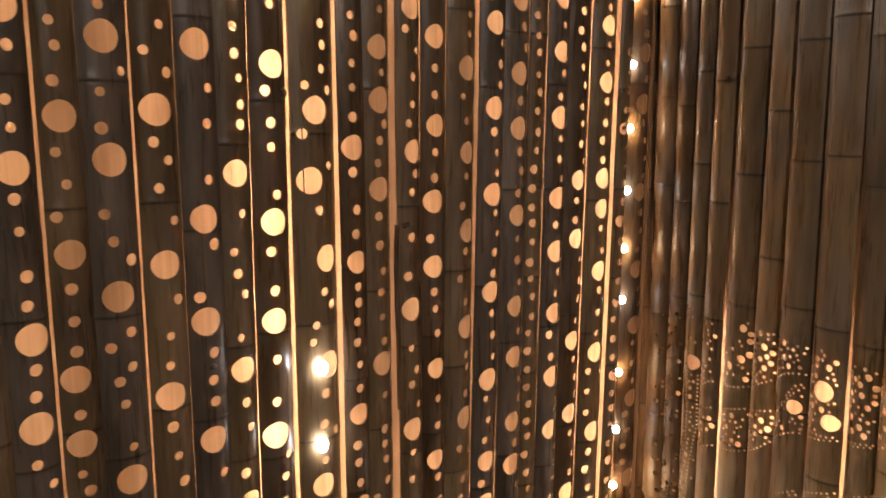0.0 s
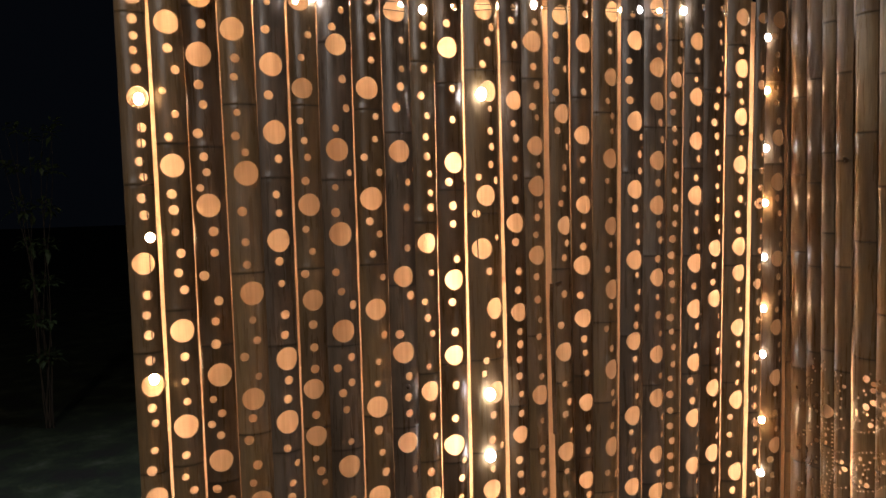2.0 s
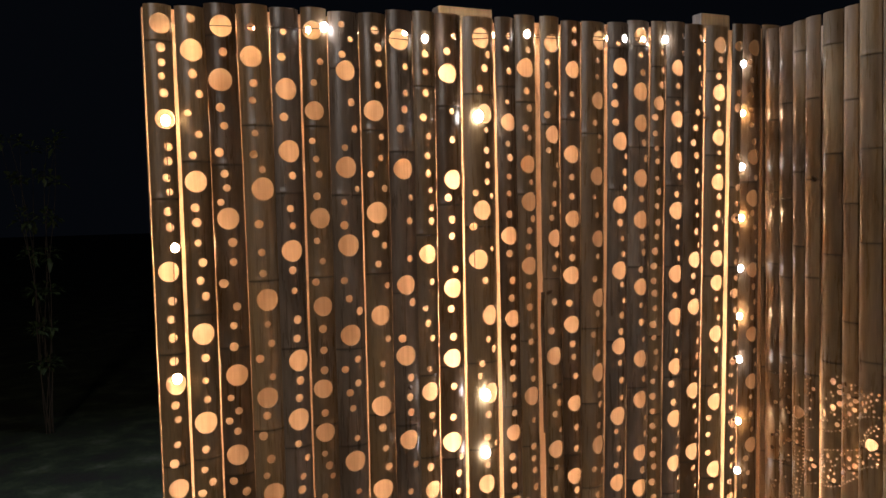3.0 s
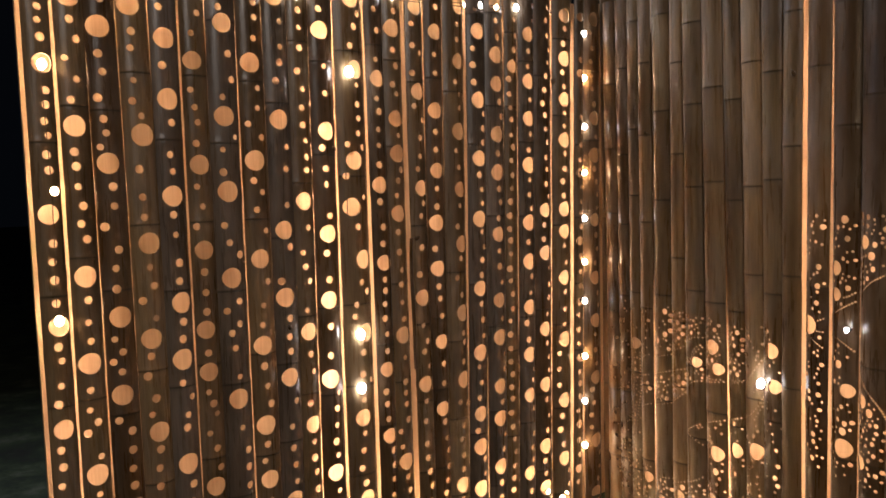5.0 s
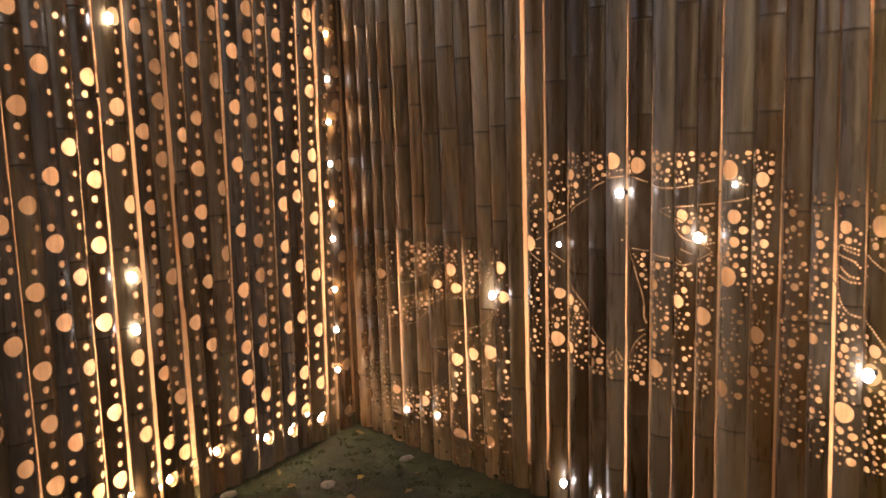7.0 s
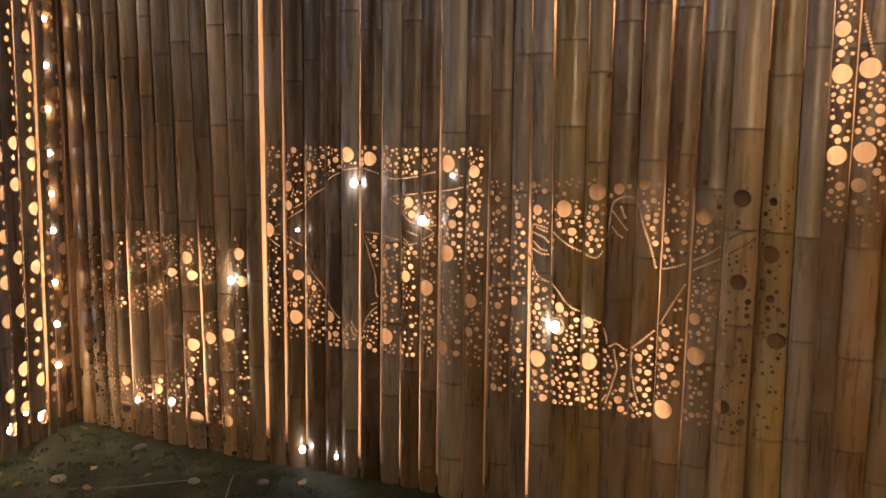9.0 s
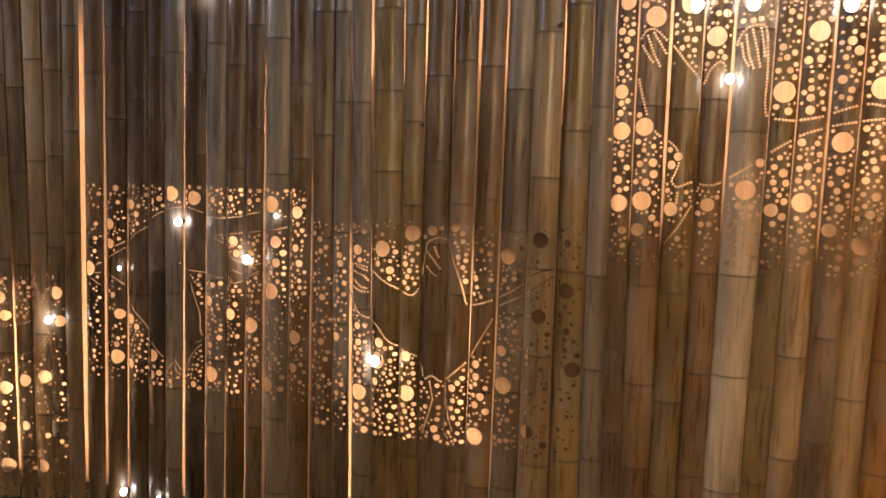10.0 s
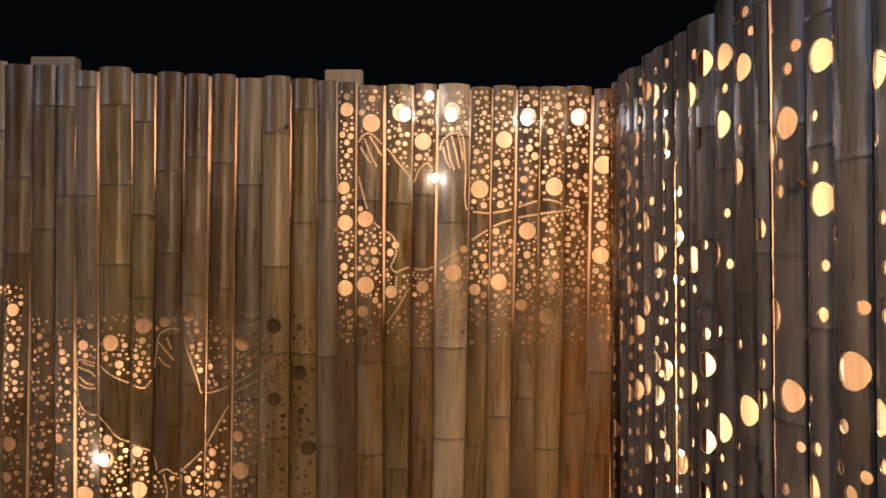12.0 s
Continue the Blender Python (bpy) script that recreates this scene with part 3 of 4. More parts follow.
panel(-1.17, -0.13, 0.55, 1.37,
      [[(-0.201, 1.264), (-0.258, 1.278), (-0.313, 1.285), (-0.450, 1.254), (-0.528, 1.249), (-0.585, 1.263), (-0.638, 1.286), (-0.687, 1.290), (-0.765, 1.277), (-0.827, 1.244), (-0.868, 1.201), (-0.921, 1.169), (-0.982, 1.108), (-1.100, 1.040), (-1.163, 1.003), (-1.095, 0.999), (-1.034, 0.986), (-0.986, 0.951), (-0.964, 0.895), (-0.929, 0.850), (-0.889, 0.810), (-0.867, 0.757), (-0.790, 0.665), (-0.765, 0.608), (-0.733, 0.659), (-0.715, 0.595), (-0.678, 0.614), (-0.655, 0.675), (-0.624, 0.718), (-0.591, 0.744), (-0.612, 0.788), (-0.609, 0.853), (-0.627, 0.920), (-0.648, 0.987), (-0.672, 1.036), (-0.623, 1.034), (-0.556, 1.020), (-0.496, 1.010), (-0.447, 0.991), (-0.380, 1.022), (-0.330, 1.051), (-0.370, 1.070), (-0.431, 1.080), (-0.469, 1.105), (-0.495, 1.147), (-0.549, 1.181), (-0.451, 1.191), (-0.200, 1.223)]],
      [(-0.733, 1.341, 0.030), (-0.630, 1.326, 0.028), (-0.275, 1.313, 0.032), (-0.163, 1.286, 0.023), (-0.939, 1.290, 0.021), (-0.832, 1.308, 0.015), (-0.451, 1.160, 0.022), (-0.255, 1.168, 0.023), (-0.368, 1.114, 0.017), (-0.436, 1.115, 0.015), (-0.252, 1.088, 0.017), (-0.276, 0.975, 0.032), (-0.573, 0.915, 0.021), (-0.465, 0.870, 0.023), (-0.378, 0.833, 0.031), (-0.174, 0.802, 0.028), (-0.571, 0.617, 0.033), (-0.300, 0.603, 0.029), (-0.848, 0.670, 0.026), (-0.951, 0.812, 0.022), (-0.847, 0.589, 0.020), (-0.956, 0.622, 0.022), (-0.180, 0.682, 0.020), (-1.025, 0.646, 0.030), (-1.150, 1.016, 0.031), (-1.049, 1.205, 0.023), (-1.048, 1.124, 0.021), (-1.002, 0.829, 0.022), (-0.169, 1.149, 0.015), (-0.153, 1.091, 0.014)], 5,
      [[(-0.702, 1.061), (-0.680, 1.053), (-0.664, 1.036)], [(-0.485, 1.117), (-0.446, 1.082), (-0.380, 1.066), (-0.325, 1.081)], [(-0.451, 1.048), (-0.395, 1.025), (-0.335, 1.038)], [(-0.483, 1.024), (-0.447, 1.000), (-0.413, 1.000)], [(-1.067, 1.104), (-1.006, 1.121), (-0.960, 1.156)], [(-1.148, 0.984), (-1.087, 0.939)], [(-0.725, 0.660), (-0.703, 0.615)], [(-0.626, 0.741), (-0.591, 0.756)]], 0.0084, 0.0035, 1.1, [(-0.56, -0.1, 0.5, 0.97, 0.30), (-1.2, -0.99, 0.5, 1.4, 0.25)])
panel(-0.11, 0.94, 0.46, 1.27,
      [[(0.063, 1.108), (0.117, 1.098), (0.163, 1.070), (0.209, 1.040), (0.259, 1.013), (0.313, 0.995), (0.339, 1.041), (0.355, 1.126), (0.363, 1.195), (0.407, 1.218), (0.446, 1.207), (0.465, 1.142), (0.487, 1.087), (0.506, 1.033), (0.518, 0.970), (0.605, 0.998), (0.679, 1.037), (0.730, 1.077), (0.767, 1.109), (0.822, 1.126), (0.877, 1.125), (0.833, 1.104), (0.772, 1.060), (0.721, 1.027), (0.669, 1.001), (0.631, 0.981), (0.617, 0.943), (0.582, 0.874), (0.549, 0.817), (0.524, 0.773), (0.485, 0.735), (0.451, 0.704), (0.427, 0.681), (0.393, 0.712), (0.360, 0.688), (0.353, 0.730), (0.330, 0.776), (0.269, 0.794), (0.216, 0.823), (0.177, 0.872), (0.142, 0.897), (0.100, 0.914), (0.070, 0.960)]],
      [(0.091, 1.156, 0.019), (0.191, 1.165, 0.030), (0.309, 1.227, 0.029), (0.386, 1.240, 0.019), (0.471, 1.260, 0.021), (0.661, 1.161, 0.029), (0.780, 1.223, 0.028), (0.873, 1.215, 0.014), (0.873, 1.050, 0.028), (0.781, 0.957, 0.026), (0.182, 0.814, 0.019), (0.287, 0.772, 0.020), (0.639, 0.820, 0.020), (0.083, 0.617, 0.031), (0.289, 0.633, 0.030), (0.648, 0.697, 0.031), (0.547, 0.499, 0.032), (0.722, 0.541, 0.025), (0.923, 0.776, 0.027), (0.852, 0.766, 0.021), (-0.002, 0.821, 0.017), (0.174, 0.746, 0.031), (0.556, 0.765, 0.015), (0.222, 1.086, 0.015)], 7,
      [[(0.075, 1.076), (0.117, 1.061), (0.147, 1.020)], [(0.071, 1.048), (0.106, 1.018), (0.141, 1.009)], [(0.076, 1.016), (0.106, 1.001), (0.134, 0.998)], [(0.082, 1.098), (0.128, 1.079), (0.154, 1.042)], [(0.368, 1.162), (0.397, 1.128), (0.420, 1.098)], [(0.360, 1.116), (0.387, 1.086), (0.405, 1.076)], [(0.396, 1.180), (0.412, 1.139)], [(0.385, 0.684), (0.397, 0.621), (0.380, 0.555), (0.357, 0.488)], [(0.447, 0.700), (0.443, 0.636), (0.458, 0.562), (0.476, 0.511)], [(0.343, 0.494), (0.378, 0.549)], [(0.430, 0.506), (0.464, 0.478)]], 0.0095, 0.0039, 1.0, [(-0.12, 0.06, 0.4, 1.3, 0.25), (0.54, 0.73, 0.4, 1.3, 0.3), (0.73, 0.97, 0.4, 1.3, 0.16), (0.05, 0.7, 1.16, 1.3, 0.3)])
panel(1.00, 2.03, 1.16, 2.08,
      [[(1.101, 1.917), (1.132, 1.927), (1.167, 1.896), (1.204, 1.859), (1.235, 1.817), (1.266, 1.782), (1.293, 1.741), (1.309, 1.792), (1.342, 1.823), (1.365, 1.792), (1.380, 1.844), (1.396, 1.906), (1.432, 1.927), (1.473, 1.927), (1.481, 1.792), (1.476, 1.689), (1.484, 1.639), (1.575, 1.631), (1.648, 1.645), (1.710, 1.667), (1.766, 1.684), (1.813, 1.675), (1.851, 1.659), (1.896, 1.644), (1.813, 1.638), (1.741, 1.628), (1.668, 1.614), (1.596, 1.591), (1.533, 1.554), (1.461, 1.503), (1.399, 1.462), (1.347, 1.427), (1.306, 1.425), (1.269, 1.438), (1.224, 1.413), (1.203, 1.436), (1.220, 1.467), (1.230, 1.508), (1.218, 1.545), (1.183, 1.570), (1.152, 1.590), (1.132, 1.623), (1.115, 1.665), (1.101, 1.720), (1.085, 1.782), (1.077, 1.865)]],
      [(1.136, 1.962, 0.033), (1.258, 2.001, 0.033), (1.430, 2.003, 0.033), (1.326, 1.896, 0.031), (1.711, 1.984, 0.031), (1.900, 1.986, 0.033), (1.624, 1.902, 0.031), (1.524, 1.720, 0.033), (1.805, 1.729, 0.033), (1.111, 1.611, 0.029), (1.110, 1.370, 0.031), (1.432, 1.414, 0.031), (1.599, 1.379, 0.030), (1.705, 1.566, 0.031), (1.199, 1.345, 0.023), (1.322, 1.363, 0.022), (1.104, 1.274, 0.021), (1.508, 1.352, 0.021), (1.778, 1.254, 0.031), (1.029, 1.725, 0.023), (1.031, 1.597, 0.031), (1.026, 1.360, 0.029), (1.048, 2.012, 0.025), (1.989, 1.808, 0.033), (1.972, 1.476, 0.031), (1.979, 1.584, 0.019), (1.679, 1.296, 0.021), (1.224, 1.516, 0.014), (1.490, 1.501, 0.014)], 9,
      [[(1.112, 1.902), (1.134, 1.844), (1.159, 1.799)], [(1.132, 1.910), (1.163, 1.863), (1.200, 1.809)], [(1.097, 1.871), (1.126, 1.824), (1.159, 1.799)], [(1.149, 1.917), (1.180, 1.886), (1.208, 1.850)], [(1.411, 1.896), (1.421, 1.834), (1.437, 1.792)], [(1.429, 1.912), (1.444, 1.854), (1.458, 1.792)], [(1.454, 1.916), (1.464, 1.864), (1.475, 1.802)], [(1.398, 1.871), (1.408, 1.823), (1.425, 1.796)], [(1.342, 1.819), (1.361, 1.786)], [(1.296, 1.425), (1.271, 1.359), (1.234, 1.287), (1.188, 1.226)], [(1.228, 1.409), (1.224, 1.349), (1.203, 1.308)]], 0.0105, 0.0044, 1.0, [(1.0, 2.05, 1.1, 1.33, 0.4)])


def free(holes, x, z, r, gap):
    return all((x - h[0]) ** 2 + (z - h[1]) ** 2 > (r + h[2] + gap) ** 2 for h in holes)


def touches(shapes, x, z, r):
    return any(inside(poly, x + r * a, z + r * b) for poly in shapes for a, b in ((0, 0), (1, 0), (0.5, 0.87), (-0.5, 0.87), (-1, 0), (-0.5, -0.87), (0.5, -0.87)))


def picture_holes(s, width, tilt):
    """The holes of the pictures that fall on the pole at s."""
    found = []
    for s0, s1, z0, z1, shapes, bigs, seed, strokes, step, dot, fine, sparse in PANELS:
        if not s0 - 0.03 < s < s1 + 0.03:
            continue
        rng = random.Random(seed * 1000 + round(s * 100))
        half = width / 2 - 0.003
        for bs, bz, br in bigs:
            bs -= tilt * (bz - 1.45)
            if abs(bs - s) <= width / 2 + 0.002:
                r = min(br, half * 0.92)
                x = max(-half + r, min(half - r, bs - s))
                if free(found, x, bz, r, 0.002):
                    found.append((x, bz, r))
        dots = []
        for shape in shapes:
            dots += dots_along(shape, step)
        for line in strokes:
            dots += dots_along(line, step, False)
        for bs, bz in dots:
            bs -= tilt * (bz - 1.45)
            if abs(bs - s) < half - 0.001 and free(found, bs - s, bz, dot, 0.0008):
                found.append((bs - s, bz, dot))
        for r0, r1, tries in ((0.0105, 0.0145, 16), (0.0070, 0.0100, 130), (0.0040, 0.0062, 460)):
            for _ in range(int(tries * (fine if r0 < 0.01 else 1 / fine ** 3))):
                r = rng.uniform(r0, r1) / math.sqrt(fine)
                x, z = rng.uniform(-half + r, half - r), rng.uniform(z0, z1)
                wide = s + x + tilt * (z - 1.45)
                share = next((k for a, b, c, d, k in sparse if a < wide < b and c < z < d), 1.0)
                if rng.random() > share:
                    continue
                if s0 < wide < s1 and free(found, x, z, r, 0.0030) and not touches(shapes, wide, z, r + dot + 0.001):
                    found.append((x, z, r))
    return found


# the wider gaps between the poles
GAPS = {-1.08: 0.0020, -0.975: 0.0025, -0.855: 0.0025, -0.77: 0.0025, -0.685: 0.0032, -0.585: 0.0030, -0.49: 0.0030, -0.40: 0.0025, -0.205: 0.0018, 0.055: 0.0030, 0.137: 0.0030, 0.26: 0.0025, 0.34: 0.0036, 0.445: 0.0025, 0.535: 0.0030, 0.63: 0.0036, 0.73: 0.0030, 1.18: 0.0030, 1.28: 0.0036, 1.37: 0.0040, 1.49: 0.0036, 1.57: 0.0020, 1.66: 0.0025, 1.745: 0.0020, 1.84: 0.0020, 1.94: 0.0036}


def bird_pole(s0, s1, tilt=0.0, knots=None, tone="b", taper=0.0):
    s0, s1 = s0 + GAPS.get(s0, 0.002) / 2, s1 - GAPS.get(s1, 0.002) / 2
    s, w = (s0 + s1) / 2, s1 - s0
    bird.pole(s - tilt * 1.45, w, bird_top(s) + bird.rng.uniform(-0.01, 0.01), picture_holes(s, w, tilt), tilt, joints(bird.rng, knots, bird_top(s)), push=bird.rng.uniform(-0.010, 0.010), tone=tone, taper=taper)


CORNER_EDGES = (-2.455, -2.35, -2.25, -2.155, -2.065, -1.93, -1.83, -1.715, -1.60, -1.50, -1.39, -1.29, -1.208)
MIDDLE_EDGES = (-1.176, -1.08, -0.975, -0.855, -0.77, -0.685, -0.585, -0.49, -0.40, -0.32, -0.205, -0.112)
RIGHT_EDGES = (-0.112, -0.015, 0.055, 0.137, 0.26, 0.34, 0.445, 0.535, 0.63, 0.73, 0.835, 0.935, 1.01, 1.08, 1.18, 1.28, 1.37, 1.49, 1.57, 1.66, 1.745, 1.84, 1.94, 2.03)
LEAN_AT = (-1.9, -1.5, -1.19, -0.69, -0.02, 0.1, 0.6, 0.72, 0.95, 1.36, 1.92)
LEAN = (0.008, -0.014, 0.015, 0.017, 0.006, -0.006, 0.018, 0.016, -0.004, 0.018, 0.026)
MIDDLE_JOINTS = ((1.14, 1.83), (0.61, 1.64), (0.92, 1.72), (1.02, 1.88), (0.94, 1.90), (0.75, 1.50), (1.00, 1.93), (0.49, 1.45), (1.03, 1.60), (0.47, 1.43, 1.94), (0.71, 1.49, 1.77))
RIGHT_JOINTS = ((1.58, 2.03), (1.22, 1.70), (1.22, 1.70), (1.45, 1.74, 2.03), (1.33, 1.63, 1.97), (1.49, 1.79), (1.34, 1.84), (1.36, 1.82), (1.25, 1.74), (1.44, 1.93), (1.12, 1.60), (1.11, 1.68), (1.17, 1.67), (1.09, 1.68), (1.07, 1.67), (1.14, 1.70), (1.14, 1.60), (0.78, 1.42), (0.89, 1.79), (0.96, 1.54), (0.77, 1.34), (0.90, 1.69), (1.05, 1.48), (1.58,))
# corner poles take paler tones in place of warm light falling there
for run, known, tones in ((CORNER_EDGES, (), "bbtytytytytt"), (MIDDLE_EDGES, MIDDLE_JOINTS, "bbddgdgbbpb"), (RIGHT_EDGES, RIGHT_JOINTS, "bggoobbbgtogbbobpotbtcc")):
    for i, (a, b) in enumerate(zip(run, run[1:])):
        bird_pole(a, b, float(np.interp((a + b) / 2, LEAN_AT, LEAN)), known[i] if i < len(known) else None, tones[i], (0.07 if run is MIDDLE_EDGES else -0.08 if run is RIGHT_EDGES and b < 1.0 else -0.03) * bird.rng.uniform(0.3, 1.0))
bird.board(-2.46, 2.04, -0.08, 2.295, -0.044)
bird.rail(-2.42, 2.0, 0.03)
# added block: keeps light out, so the holes before it look unlit
part("stud", box(0.735, 0.985, 0.052, 0.10, -0.05, 1.62), HOLE_DARK, bird.root, "dark block added behind the poles, standing in for the dim inside")
part("post", box(-0.185, -0.015, 0.172, 0.23, 0.0, 2.25), TIMBER, bird.root)
part("post", box(0.945, 1.09, 0.172, 0.23, 0.0, 2.20), TIMBER, bird.root)
for s, z0, z1, p in ((-2.25, 0.0, 0.9, 15.0), (-2.0, 0.0, 0.9, 15.0), (-1.75, 0.0, 0.9, 14.0), (-1.5, 0.0, 0.9, 13.0), (-1.30, 0.1, 0.9, 7.0), (-1.32, 0.9, 2.05, 7.0), (-1.18, 0.05, 2.1, 2.0), (-1.06, 0.05, 1.3, 7.0), (-0.82, 0.05, 2.05, 9.0), (-0.55, 0.05, 2.05, 10.0), (-0.28, 0.9, 2.05, 10.0), (-0.0, 0.05, 1.15, 9.0), (0.2, 0.05, 1.15, 11.0), (0.46, 0.05, 1.15, 10.0),
                     (0.08, 1.80, 2.06, 8.0), (0.3, 1.78, 2.06, 10.0), (0.55, 1.80, 2.06, 8.0), (0.8, 1.80, 2.06, 10.0), (1.03, 1.3, 2.05, 7.0), (1.2, 1.3, 2.05, 7.0), (1.4, 1.42, 2.05, 7.5), (1.6, 1.3, 2.05, 7.5), (1.8, 1.4, 2.05, 7.5), (2.0, 1.4, 2.05, 7.0)):
    bird.tape(s, z0, z1, 0.57 * p)
light_string(bird, [(-0.98, 1.025), (-0.245, 1.270)], -0.018, size=0.8)
light_string(bird, [(-0.690, 1.23), (-0.375, 1.095)], -0.018, size=1.7)
light_string(bird, [(-1.36, 0.78)], -0.018, size=1.7)
light_string(bird, [(-1.78, 0.15), (-2.02, 0.12)], -0.002, size=1.4)
light_string(bird, [(-0.98, 0.07)], -0.018, size=1.6)
light_string(bird, [(-0.80, 0.07)], -0.018, size=0.9)
light_string(bird, [(0.17, 0.745), (-0.58, 2.13)], -0.018, size=2.0)
# oversized here, so that white glare seems to fill the large holes
light_string(bird, [(1.26, 2.0), (1.43, 2.0), (1.71, 1.985), (1.90, 1.99)], 0.035, size=2.4, dim=True)
light_string(bird, [(1.37, 1.76), (1.35, 2.06)], -0.018, size=1.6)


# ---- the screen beside the path ----
side = Screen("bamboo_screen", (1.793, -2.04), (-1, -0.07), "pale grey split bamboo screen drilled with round holes and lit from inside", arc=radians(38), thick=0.005)


def side_pole(s0, s1, bigs=(), smalls=()):
    rng = side.rng
    top = 2.125 + rng.uniform(-0.008, 0.008)
    w = s1 - s0 + 0.005
    low = min([p[1] for p in bigs] + [p[1] for p in smalls] + [top]) - 0.12
    more, z = [], rng.uniform(0.1, 0.3)
    while z < low:
        more.append((rng.uniform(-8, 8), z))
        z += rng.uniform(0.22, 0.45)
    holes = column_holes(rng, w, top, more + list(bigs), 0.05, 0.036, (0.0125, 0.0170), 0.062 if s1 < 0.7 else 0.085, smalls, s1 < 0.7)
    side.pole((s0 + s1) / 2, w, top, holes, rng.uniform(-0.006, 0.006), tone=rng.choice("vvwv"))


side_pole(-0.10, -0.02)
side_pole(-0.02, 0.07)
side_pole(0.07, 0.165, ((-43, 2.051),), ())
side_pole(0.165, 0.26, ((34, 1.238), (-28, 1.639), (-9, 1.869)), ())
side_pole(0.26, 0.375, ((-6, 1.584), (11, 2.012)), ((38, 1.650),))
side_pole(0.39, 0.47, ((14, 1.035), (-35, 1.138), (31, 1.482), (-10, 1.982)), ((31, 0.914), (43, 1.104), (39, 1.269), (-32, 1.896), (4, 2.055)))
side_pole(0.47, 0.55, ((-4, 0.871), (38, 1.123), (-13, 1.346), (-3, 1.829)), ((14, 1.783),))
side_pole(0.55, 0.645, ((29, 0.867), (1, 1.530)), ((-30, 1.014), (-19, 1.215), (-39, 1.278), (-1, 1.754), (-15, 1.808), (6, 1.948), (-42, 2.034)))
side_pole(0.645, 0.735, ((-39, 1.110), (14, 1.459), (-9, 1.928)), ((37, 1.048), (-36, 1.220), (-35, 1.270), (12, 1.376), (-7, 1.855), (19, 2.038)))
side_pole(0.735, 0.84, ((22, 0.970), (44, 1.176), (-12, 1.792), (25, 1.993)), ((-21, 1.322), (18, 1.498), (-13, 1.893)))
side_pole(0.84, 0.96, ((16, 1.028), (-21, 1.475), (18, 1.807), (55, 1.980)), ((-53, 1.103), (7, 1.275), (-25, 1.405), (55, 1.448), (39, 1.578), (33, 1.897), (-8, 1.900)))
side_pole(0.96, 1.085, ((42, 1.095), (-13, 1.676), (15, 1.928)), ((-34, 1.117), (-2, 1.253), (3, 1.777), (47, 2.009), (-31, 2.055), (30, 2.059)))
side_pole(1.085, 1.15, ((-1, 1.530),), ((10, 1.273), (-29, 1.418)))
side_pole(1.15, 1.295, ((66, 1.165), (-28, 1.335), (-56, 1.713), (27, 1.756)), ((20, 0.960), (60, 1.060), (-64, 1.148), (-26, 1.527), (7, 1.608), (8, 1.668), (-29, 1.825), (36, 1.872), (56, 1.919), (-28, 1.978)))
side_pole(1.303, 1.42, ((-28, 0.985), (44, 1.581), (33, 1.871)), ((-26, 1.172), (-60, 1.305), (25, 1.348), (-35, 1.436), (32, 1.447), (5, 1.647), (6, 1.752)))
side_pole(1.42, 1.535, ((40, 1.249),), ((59, 1.056), (-17, 1.061), (-3, 1.142), (44, 1.369), (-32, 1.511), (-42, 1.701), (-42, 1.887)))
side_pole(1.535, 1.66, ((-25, 1.177), (-18, 1.798)), ((-54, 1.585), (-27, 1.674)))
for i in range(17):
    side_pole(1.66 + 0.105 * i, 1.765 + 0.105 * i)
side.board(-0.60, 3.45, -0.08, 2.21)
for s in (0.2, 0.5, 0.8, 1.1, 1.4, 1.7, 2.0):
    side.tape(s, 0.85, 2.08, 8.5)
side.tape(0.40, 0.3, 2.08, 13.0)
side.tape(0.08, 0.3, 2.08, 10.0)
side.tape(-0.15, 0.3, 2.08, 8.0)
light_string(side, [(0.49 + 0.05 * math.sin(5.0 * i), 2.05 - 0.13 * i) for i in range(15)], 0.03, size=1.3, strong=True)
light_string(side, [(0.40, 2.0 - 0.2 * i) for i in range(10)], 0.03)
light_string(side, [(1.30, 2.06), (1.42, 1.88), (1.60, 1.80), (1.59, 1.17), (1.50, 1.24)], 0.07, size=1.6)


# ---- stubs of cut branches at the joints ----
def branch_stub(screen, s, z, side_way, length=0.022):
    bm = bmesh.new()
    bmesh.ops.create_cone(bm, segments=10, radius1=0.0085, radius2=0.0055, depth=length, cap_ends=True)
    bmesh.ops.bevel(bm, geom=bm.edges[:], offset=0.001, segments=1, affect="EDGES")
    ob = part("branch_stub", bm, BAMBOO, screen.root, "cut branch stub at a bamboo joint")
    ob.location, ob.rotation_euler = (s, -0.012, z), (radians(65), 0, radians(35 * side_way))
    ob.color = (*TONES["b"], 1)
    return ob


for sc, s, z, way in ((lamp, 0.83, 1.30, 1), (lamp, 0.475, 1.65, -1), (lamp, 1.585, 1.95, 1), (lamp, 0.265, 1.02, -1), (bird, -2.06, 1.69, 1), (bird, -1.205, 1.82, 1), (bird, 0.83, 1.95, 1), (bird, 1.22, 1.20, -1), (bird, 0.345, 1.62, 1), (side, 1.33, 1.62, 1), (side, 0.86, 1.35, -1)):
    branch_stub(sc, s, z, way)


# ---- litter on the ground ----
LEAF = plain_material("dry_leaf", (0.30, 0.20, 0.08), 0.7)
YELLOW = plain_material("yellow_leaf", (0.60, 0.42, 0.08), 0.6)
STONE = wood_material("pale_stone", (0.20, 0.18, 0.15), (0.34, 0.31, 0.27), 0.85, 30)
GRASS = plain_material("grass_blade", (0.055, 0.075, 0.025), 0.6)


def yard_spot(rng):
    while True:
        x, y = rng.uniform(-1.2, 1.72), rng.uniform(-1.9, 2.35)
        if y < 1.86 + 0.32 * x:
            return x, y


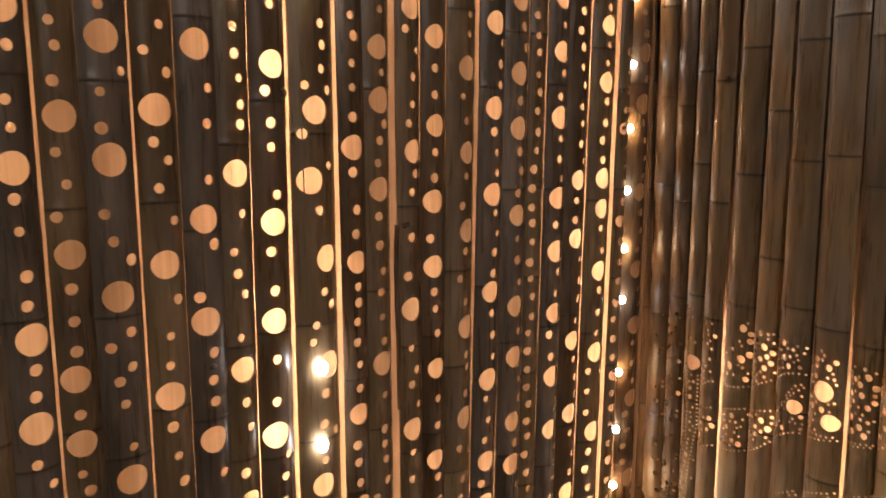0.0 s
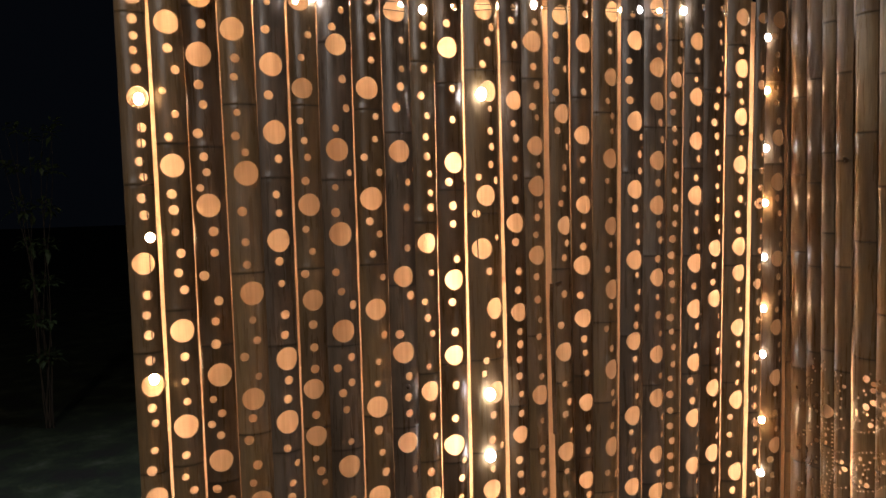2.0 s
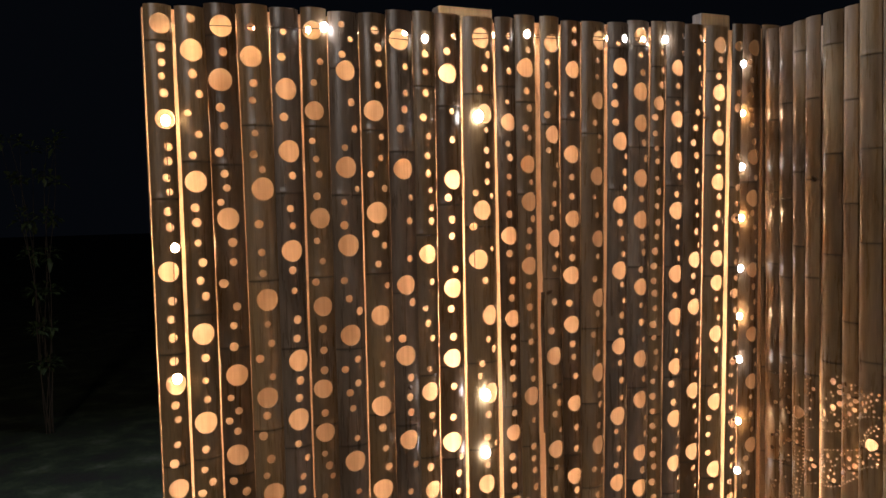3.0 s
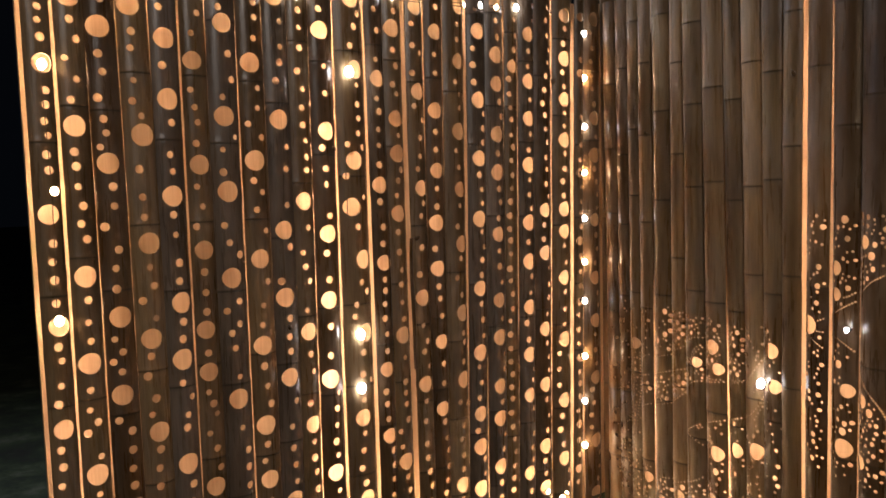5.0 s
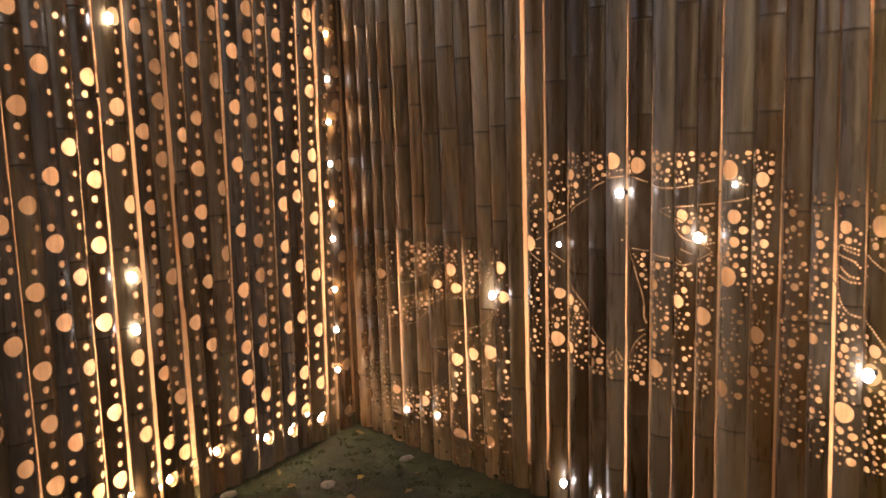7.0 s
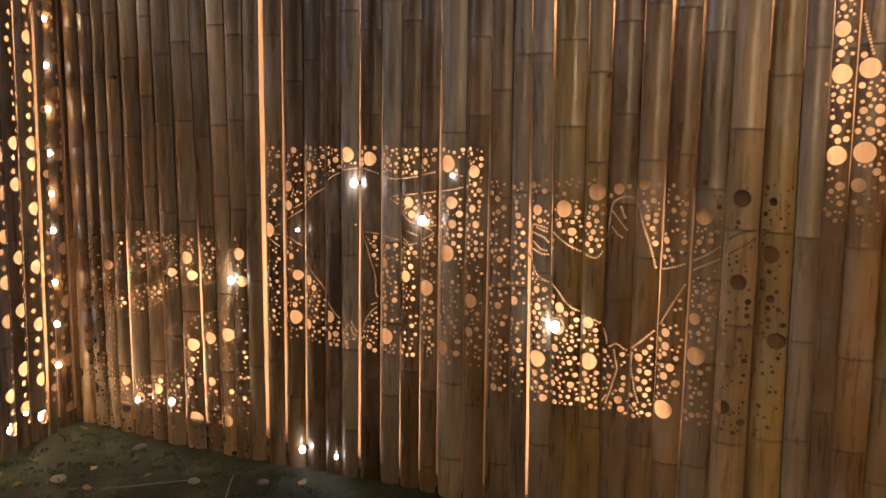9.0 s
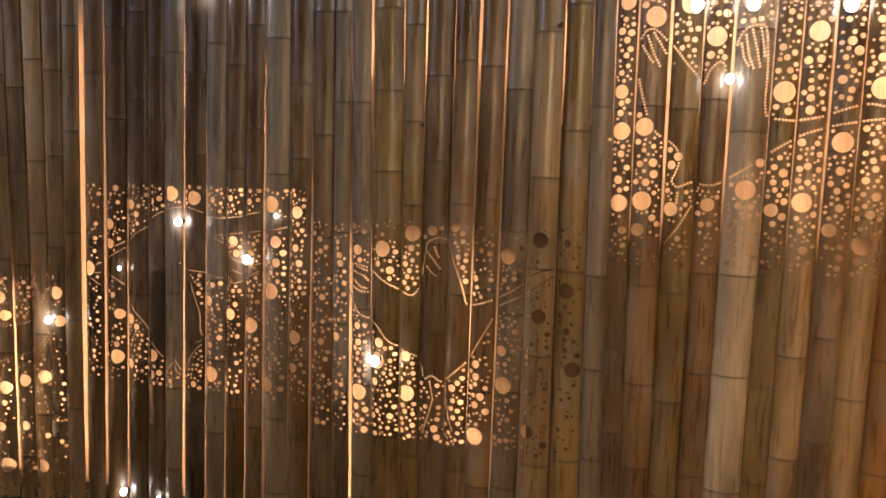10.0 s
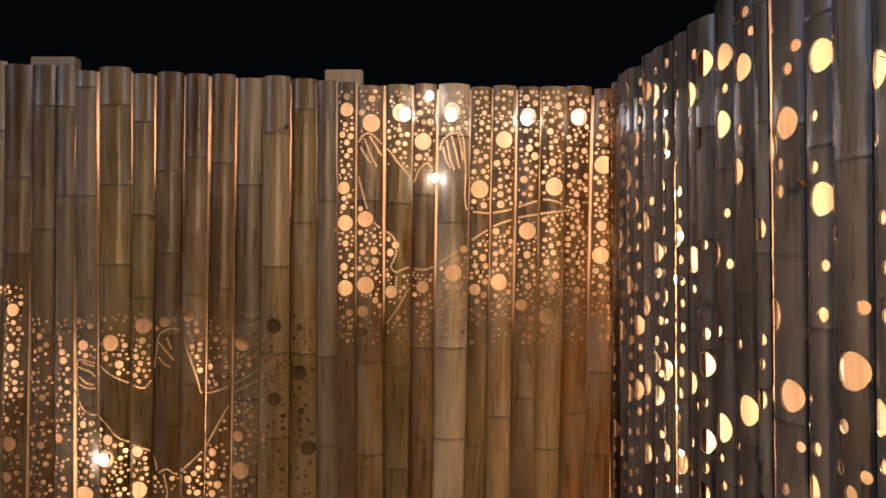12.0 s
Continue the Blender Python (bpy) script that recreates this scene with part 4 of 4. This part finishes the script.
def scatter(name, count, seed, mat, label, shape):
    rng = random.Random(seed)
    verts, faces = [], []
    for _ in range(count):
        x, y = yard_spot(rng)
        base = len(verts)
        v, f = shape(rng)
        turn = rng.uniform(0, 6.28)
        c, q = math.cos(turn), math.sin(turn)
        z = ground_height(x, y)
        verts += [(x + c * a - q * b, y + q * a + c * b, z + h) for a, b, h in v]
        faces += [tuple(base + i for i in k) for k in f]
    return tagged(mesh_object(name, verts, faces, mat), label, name.replace("_", " "), kind="stuff")


def leaf_shape(rng):
    L, w, up = rng.uniform(0.03, 0.08), rng.uniform(0.008, 0.02), rng.uniform(0.002, 0.012)
    return [(-L / 2, 0, 0.003), (-L / 6, w, up + 0.006), (L / 6, w * 0.8, up + 0.004), (L / 2, 0, 0.004 + up), (L / 6, -w * 0.8, up), (-L / 6, -w, up), (0, 0, up - 0.001)], \
        [(0, 6, 1), (1, 6, 2), (2, 6, 3), (3, 6, 4), (4, 6, 5), (5, 6, 0)]


def tuft_shape(rng):
    v, f = [], []
    for _ in range(7):
        a, lean, h, w = rng.uniform(0, 6.28), rng.uniform(0.005, 0.025), rng.uniform(0.006, 0.018), 0.0018
        x, y = rng.uniform(-0.02, 0.02), rng.uniform(-0.02, 0.02)
        dx, dy = math.cos(a), math.sin(a)
        k = len(v)
        v += [(x - dy * w, y + dx * w, -0.004), (x + dy * w, y - dx * w, -0.004), (x + dx * lean * 0.4, y + dy * lean * 0.4, h * 0.7), (x + dx * lean, y + dy * lean, h)]
        f += [(k, k + 1, k + 2), (k, k + 2, k + 3), (k + 1, k + 3, k + 2)]
    return v, f


scatter("leaf_litter", 45, 11, LEAF, "small dry brown leaves lying on dark soil", leaf_shape)
scatter("grass", 2200, 12, GRASS, "thin short dark green grass and moss", tuft_shape)


def stone(x, y, sx, sy, h, turn, seed):
    bm = bmesh.new()
    bmesh.ops.create_icosphere(bm, subdivisions=2, radius=1)
    rng = random.Random(seed)
    o = Vector((rng.uniform(0, 50), rng.uniform(0, 50), 0))
    for v in bm.verts:
        k = 1 + 0.3 * noise.noise(v.co * 1.3 + o)
        v.co = Vector((v.co.x * sx * k, v.co.y * sy * k, v.co.z * h * k))
    for f in bm.faces:
        f.smooth = False
    ob = part("stone", bm, STONE)
    ob.location, ob.rotation_euler = (x, y, ground_height(x, y) + h * 0.3), (0, 0, turn)
    return tagged(ob, "flat pale stone half sunk in the mossy soil", "stone", group="stones on the ground")


rng = random.Random(21)
for i, (x, y) in enumerate(((1.68, 1.89), (0.88, 2.12), (1.50, 1.35), (1.05, 1.72), (1.60, 1.05), (1.25, 1.90))):
    stone(x, y, rng.uniform(0.02, 0.05), rng.uniform(0.02, 0.045), rng.uniform(0.008, 0.016), rng.uniform(0, 3), i)
v, f = leaf_shape(random.Random(4))
ob = tagged(mesh_object("fallen_leaf", [(a * 0.9, b * 1.6, h) for a, b, h in v], f, YELLOW), "small bright yellow leaf fallen on dark soil", "leaf")
ob.location = (1.389, 1.845, ground_height(1.389, 1.845) + 0.004)


def twig(x, y, length, turn):
    bm = bmesh.new()
    bmesh.ops.create_cone(bm, segments=7, radius1=0.004, radius2=0.002, depth=length, cap_ends=True)
    bmesh.ops.subdivide_edges(bm, edges=[e for e in bm.edges if abs(e.verts[0].co.z - e.verts[1].co.z) > length / 2], cuts=5)
    for v in bm.verts:
        v.co.x += 0.012 * math.sin(v.co.z * 9)
    ob = part("twig", bm, TIMBER)
    ob.location, ob.rotation_euler = (x, y, ground_height(x, y) + 0.006), (radians(90), 0, turn)
    return tagged(ob, "thin dry twig lying on mossy soil", "twig", group="twigs on the ground")


twig(1.38, 1.5, 0.35, 0.7)
twig(1.5, 1.15, 0.28, 2.1)
twig(1.05, 1.35, 0.22, 1.2)


# ---- a shrub in the dark beyond the first screen ----
FOLIAGE = plain_material("shrub_leaf", (0.07, 0.10, 0.035), 0.5)
BARK = wood_material("shrub_bark", (0.04, 0.03, 0.02), (0.08, 0.06, 0.04), 0.8, 40)


def shrub(x, y, height, seed):
    rng = random.Random(seed)
    root = tagged(new("shrub"), "dark green leafy shrub in the unlit garden", "shrub")
    root.location = (x, y, ground_height(x, y) - 0.03)
    cu = bpy.data.curves.new("stem", "CURVE")
    cu.dimensions, cu.bevel_depth, cu.bevel_resolution = "3D", 0.006, 2
    verts, faces = [], []
    for k in range(7):
        a, lean = rng.uniform(0, 6.28), rng.uniform(0.15, 0.5)
        sp = cu.splines.new("POLY")
        sp.points.add(8)
        for i, p in enumerate(sp.points):
            t = i / 8
            c = Vector((math.cos(a) * lean * t ** 1.5 + 0.03 * math.sin(7 * t + k), math.sin(a) * lean * t ** 1.5, height * t * rng.uniform(0.96, 1.0)))
            p.co, p.radius = (*c, 1), 1.0 - 0.8 * t
            if i < 2:
                continue
            for _ in range(9):
                d = Vector((rng.gauss(0, 1), rng.gauss(0, 1), rng.gauss(0.2, 0.6))).normalized()
                side_way = d.cross(Vector((0, 0, 1))).normalized()
                L, w = rng.uniform(0.05, 0.10), rng.uniform(0.012, 0.022)
                o = c + d * 0.03
                n = len(verts)
                verts += [o, o + d * L * 0.5 + side_way * w, o + d * L - Vector((0, 0, L * 0.3)), o + d * L * 0.5 - side_way * w, o + d * L * 0.5 - Vector((0, 0, 0.006))]
                faces += [(n, n + 4, n + 1), (n + 1, n + 4, n + 2), (n + 2, n + 4, n + 3), (n + 3, n + 4, n)]
    cu.materials.append(BARK)
    new("stem", cu).parent = root
    mesh_object("foliage", verts, faces, FOLIAGE, root, "narrow drooping dark green leaves")
    return root


shrub(-2.15, 5.9, 2.3, 3)
